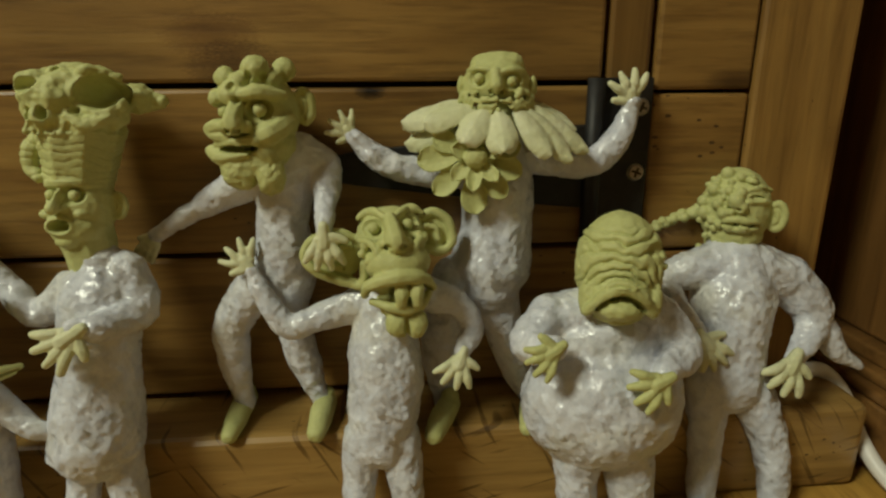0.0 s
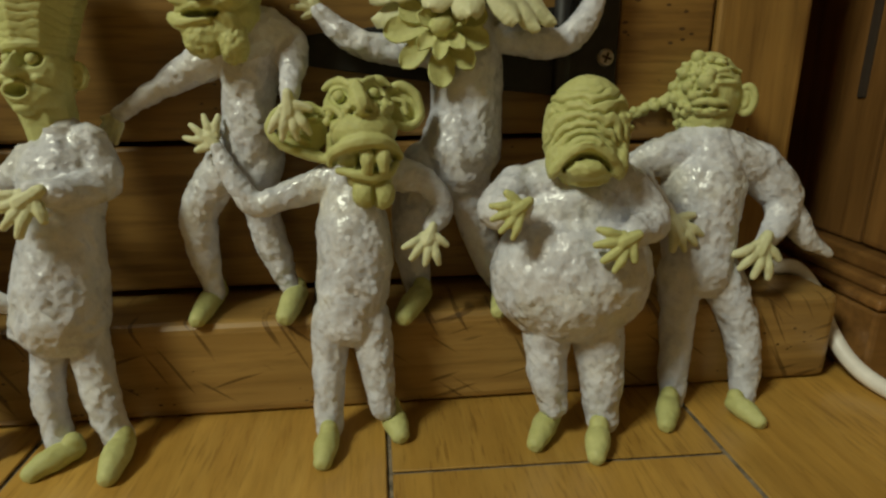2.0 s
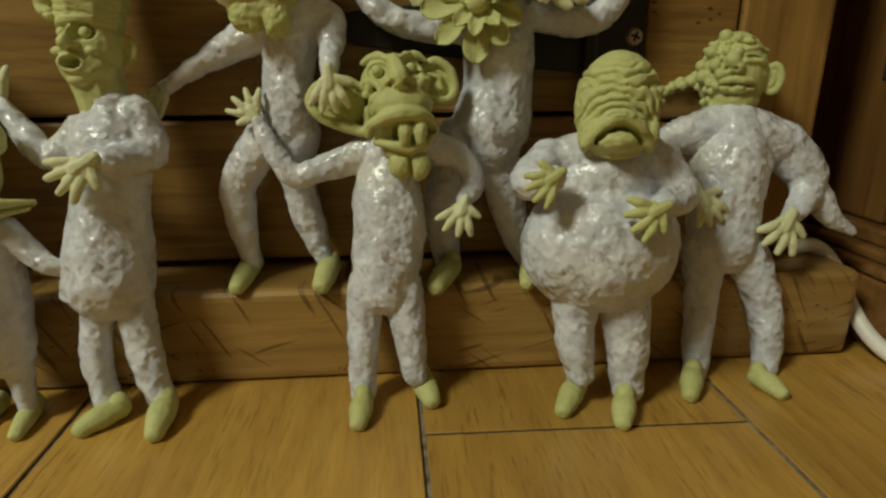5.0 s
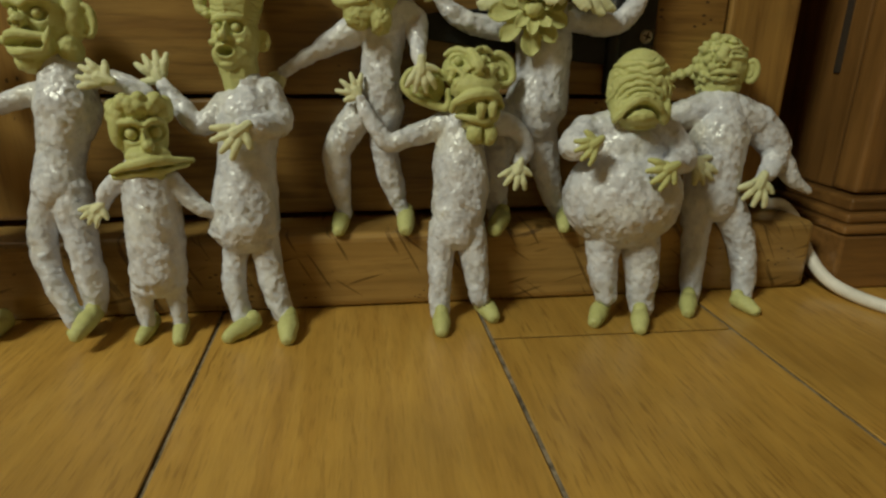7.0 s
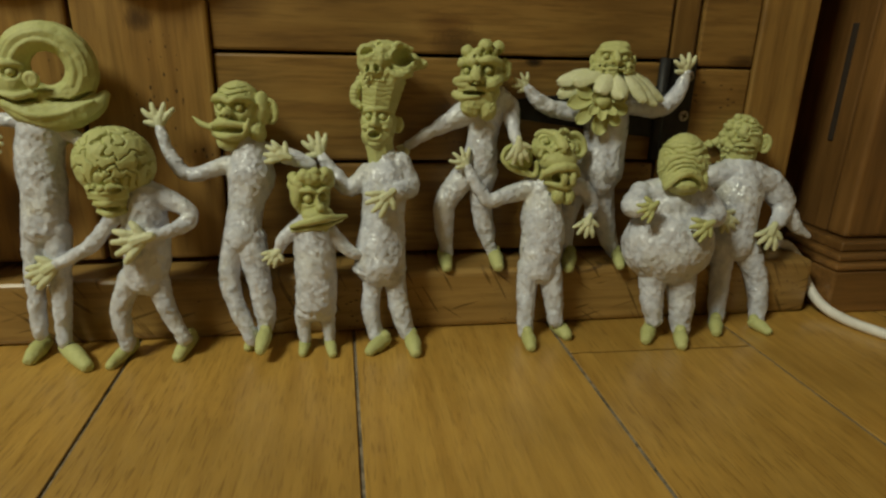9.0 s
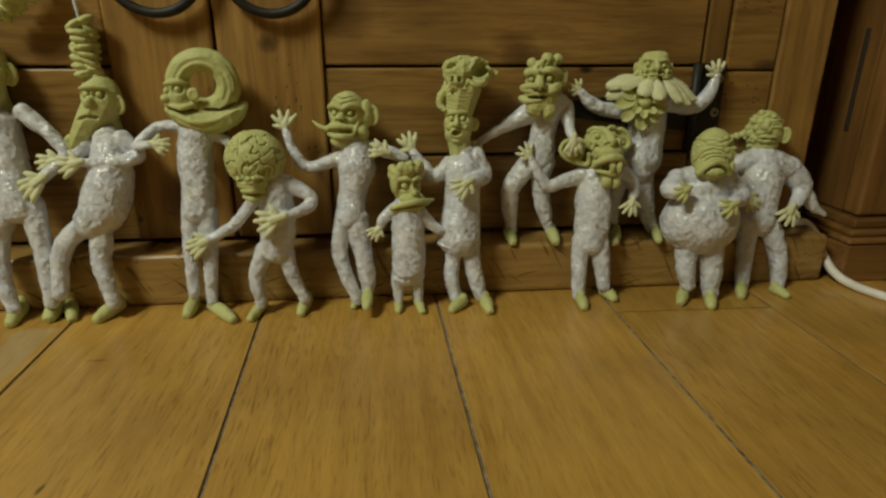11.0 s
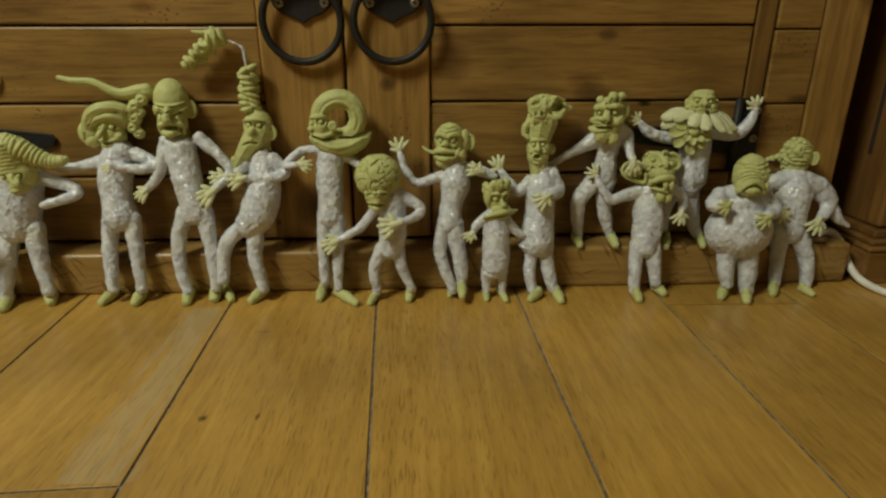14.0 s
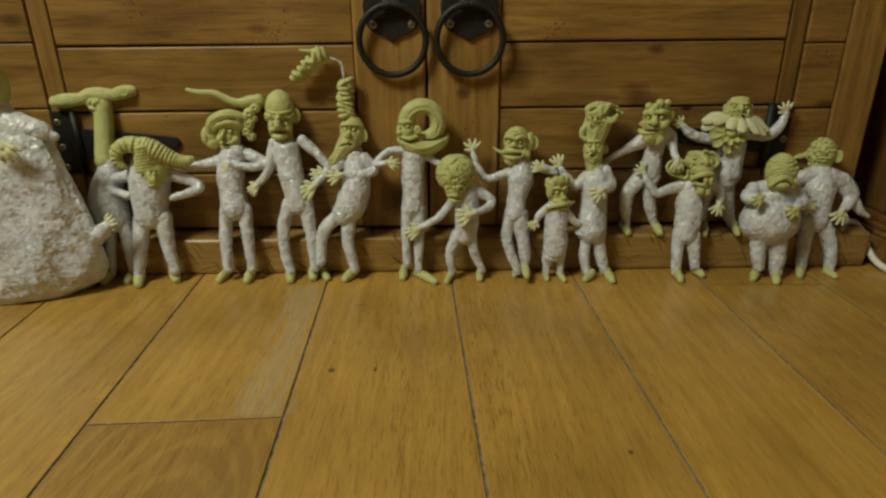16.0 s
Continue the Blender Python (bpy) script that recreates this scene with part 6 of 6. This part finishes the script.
def pose_bouffant(s):
    s.tube('foil', (11.5, 24.1, 132.7, 14.0), (6.7, 18.1, 111.0, 14.5), (7.6, 13.0, 92.7, 13.3), (10.1, 8.8, 78.0, 15.0))
    s.tube('foil', (1.7, 8.5, 76.8, 8.0), (-1.5, 0.1, 46.9, 6.7), (-0.3, -9.0, 14.2, 5.1))
    s.tube('foil', (19.3, 8.4, 76.4, 8.4), (22.6, -0.1, 46.2, 6.4), (25.8, -9.3, 13.4, 4.7))
    s.shoe((-7.0, 2.4, 4.8), (-9.8, -15.8, 3.0), 6.0)
    s.shoe((20.3, 1.7, 5.2), (21.4, -17.7, 3.2), 6.5)
    s.tube('foil', (26.7, 24.1, 132.4, 6.6), (46.4, 17.6, 123.7, 4.6), (31.1, 11.1, 121.6, 4.2), (10.6, 9.3, 126.2, 3.6))
    s.palm((13.4, 8.1, 125.5), (1.9, 6.8, 120.8), 60, 1)
    s.tube('foil', (-2.6, 22.6, 127.1, 6.0), (-24.4, 21.2, 122.1, 4.6), (-42.7, 20.9, 121.1, 3.6))
    head_bouffant(s.head((9.5, 27.6, 155.6), 18.8, 4, 0, 0))


PLACES['bouffant'] = (-0.407, 0.333, 0.000)


def pose_horned(s):
    s.tube('foil', (5.2, 18.5, 114.3, 20.7), (5.1, 13.5, 95.8, 19.7), (4.5, 7.1, 71.7, 16.4))
    s.tube('foil', (-4.5, 6.4, 69.0, 9.6), (-9.7, -3.0, 33.9, 7.3), (-11.9, -9.5, 9.3, 5.3))
    s.tube('foil', (16.5, 6.4, 68.9, 9.6), (21.2, -1.6, 39.1, 6.9), (26.8, -8.4, 13.4, 5.3))
    s.shoe((-16.5, -0.7, 5.5), (-8.2, -22.4, 3.5), 6.9)
    s.shoe((15.5, 11.3, 5.6), (27.2, -9.9, 3.5), 7.1)
    s.tube('foil', (-13.4, 18.2, 113.4, 6.8), (-37.3, 16.9, 108.2, 4.8), (-38.7, 12.1, 101.5, 4.4), (-14.6, 5.1, 94.2, 4.3))
    s.tube('foil', (26.0, 18.5, 114.2, 6.8), (52.9, 16.2, 105.6, 5.2), (57.2, 11.4, 98.8, 4.8), (33.0, 4.5, 91.7, 3.9))
    head_horned(s.head((13.2, 10.3, 121.1), 17.9, 6, -8, 0))


PLACES['horned'] = (-0.491, 0.330, 0.000)


def pose_mallet(s):
    s.tube('foil', (5.2, 22.1, 124.1, 9.5), (-1.0, 15.0, 91.6, 18.0), (2.7, 9.8, 67.6, 18.1))
    s.tube('foil', (-0.9, 9.8, 67.6, 7.7), (-2.4, 3.8, 40.4, 5.8), (-4.4, -3.6, 6.5, 4.9))
    s.tube('foil', (11.9, 9.8, 67.5, 8.6), (17.4, 3.8, 40.1, 6.8), (19.4, -3.2, 8.1, 4.9))
    s.shoe((-5.0, -7.8, 5.0), (-5.7, -18.8, 3.1), 6.2)
    s.shoe((18.6, -5.4, 5.0), (18.8, -16.5, 3.1), 6.3)
    s.tube('clay', (4.0, 35.4, 184.8, 9.0), (2.3, 29.1, 156.1, 9.6), (1.3, 22.8, 127.0, 10.9))
    head_mallet(s.head((-1.6, 36.3, 188.8), 13.1, 4, 0, 0))


PLACES['mallet'] = (-0.535, 0.335, 0.000)


def pose_robed(s):
    s.bell('foil', (-4.3, 6.0, 0.7, 102.0, 36.7), (-1.4, 6.0, 10.5, 114.5, 41.2), (2.6, 6.0, 24.7, 119.5, 43.0), (7.7, 6.0, 42.4, 115.3, 41.5), (14.8, 6.0, 67.1, 106.7, 38.4), (22.5, 6.0, 94.1, 94.8, 34.1), (30.0, 6.0, 120.1, 81.6, 29.4), (36.7, 6.0, 143.7, 67.7, 24.4), (41.9, 6.0, 161.8, 55.5, 20.0), (46.5, 6.0, 177.9, 42.0, 15.1), (48.8, 6.0, 185.8, 29.5, 10.6))
    s.tube('foil', (71.9, 6.0, 172.2, 13.5), (92.4, 6.0, 168.3, 9.8), (104.6, 6.0, 162.7, 4.9))
    s.tube('foil', (92.2, 6.0, 53.8, 17.5), (119.6, 6.0, 59.7, 10.4), (136.4, 6.0, 70.5, 6.3))
    s.palm((132.7, 6.0, 69.3), (146.2, 6.0, 81.8), 60, 1)
    s.palm((70.1, -24.0, 166.8), (85.0, -24.0, 145.8), 60, 1)
    s.tube('foil', (38.1, 6.0, 185.9, 26.8), (48.0, 6.0, 183.2, 21.5))
    s.tube('clay', (41.2, 6.0, 177.9, 16.2), (45.0, 6.0, 191.1, 18.2))
    s.ball('clay', (49.9, 6.0, 211.7), (20.0, 24.5, 29.0))


PLACES['robed'] = (-0.652, 0.297, 0.000)


LABELS = {
    "squat": (pose_squat, "squat round-bellied figure with a deeply wrinkled green clay head"),
    "lumpy": (pose_lumpy, "broad foil-wrapped figure with a wart-covered green clay head"),
    "bucktooth": (pose_bucktooth, "foil-wrapped figure with big ears and two buck teeth in green clay"),
    "warty": (pose_warty, "thin foil-wrapped figure with a knobbly bearded clay head on the beam"),
    "petal": (pose_petal, "foil-wrapped figure with raised arms and a clay collar of petals"),
    "chef": (pose_chef, "foil-wrapped figure in a smock with a carved skull hat of clay"),
    "duckbill": (pose_duckbill, "small foil-wrapped figure with curly hair and a duck-like clay mouth"),
    "tusked": (pose_tusked, "slim foil-wrapped figure with a tusked clay head, one arm raised"),
    "brainy": (pose_brainy, "foil-wrapped figure with a large folded brain-like clay head"),
    "ringed": (pose_ringed, "foil-wrapped figure with a ring-shaped clay head pierced by a hole"),
    "curly": (pose_curly, "foil-wrapped figure with a clay beard and coiled hair on a wire"),
    "eggy": (pose_eggy, "thin foil-wrapped figure with a bald frowning egg-shaped clay head"),
    "bouffant": (pose_bouffant, "foil-wrapped figure with piled-up clay hair and a flying lock"),
    "horned": (pose_horned, "foil-wrapped figure with arms akimbo and a ribbed horned clay head"),
    "mallet": (pose_mallet, "foil-wrapped figure with a long neck and a mallet-shaped clay head"),
    "robed": (pose_robed, "large bell-shaped robed figure wrapped in shiny white foil"),
}
for key, (pose_it, text) in LABELS.items():
    s = Sculpt()
    s.skin = "clay" if key == "squat" else "pale"
    pose_it(s)
    near = PLACES[key][0] > -0.03
    ob = s.finish("clay_figurine", PLACES[key], 0.00052 if near else 0.0006, robe_foil if key == "robed" else foil)
    tagged(ob, text, "figurine", "clay figurines in a row")
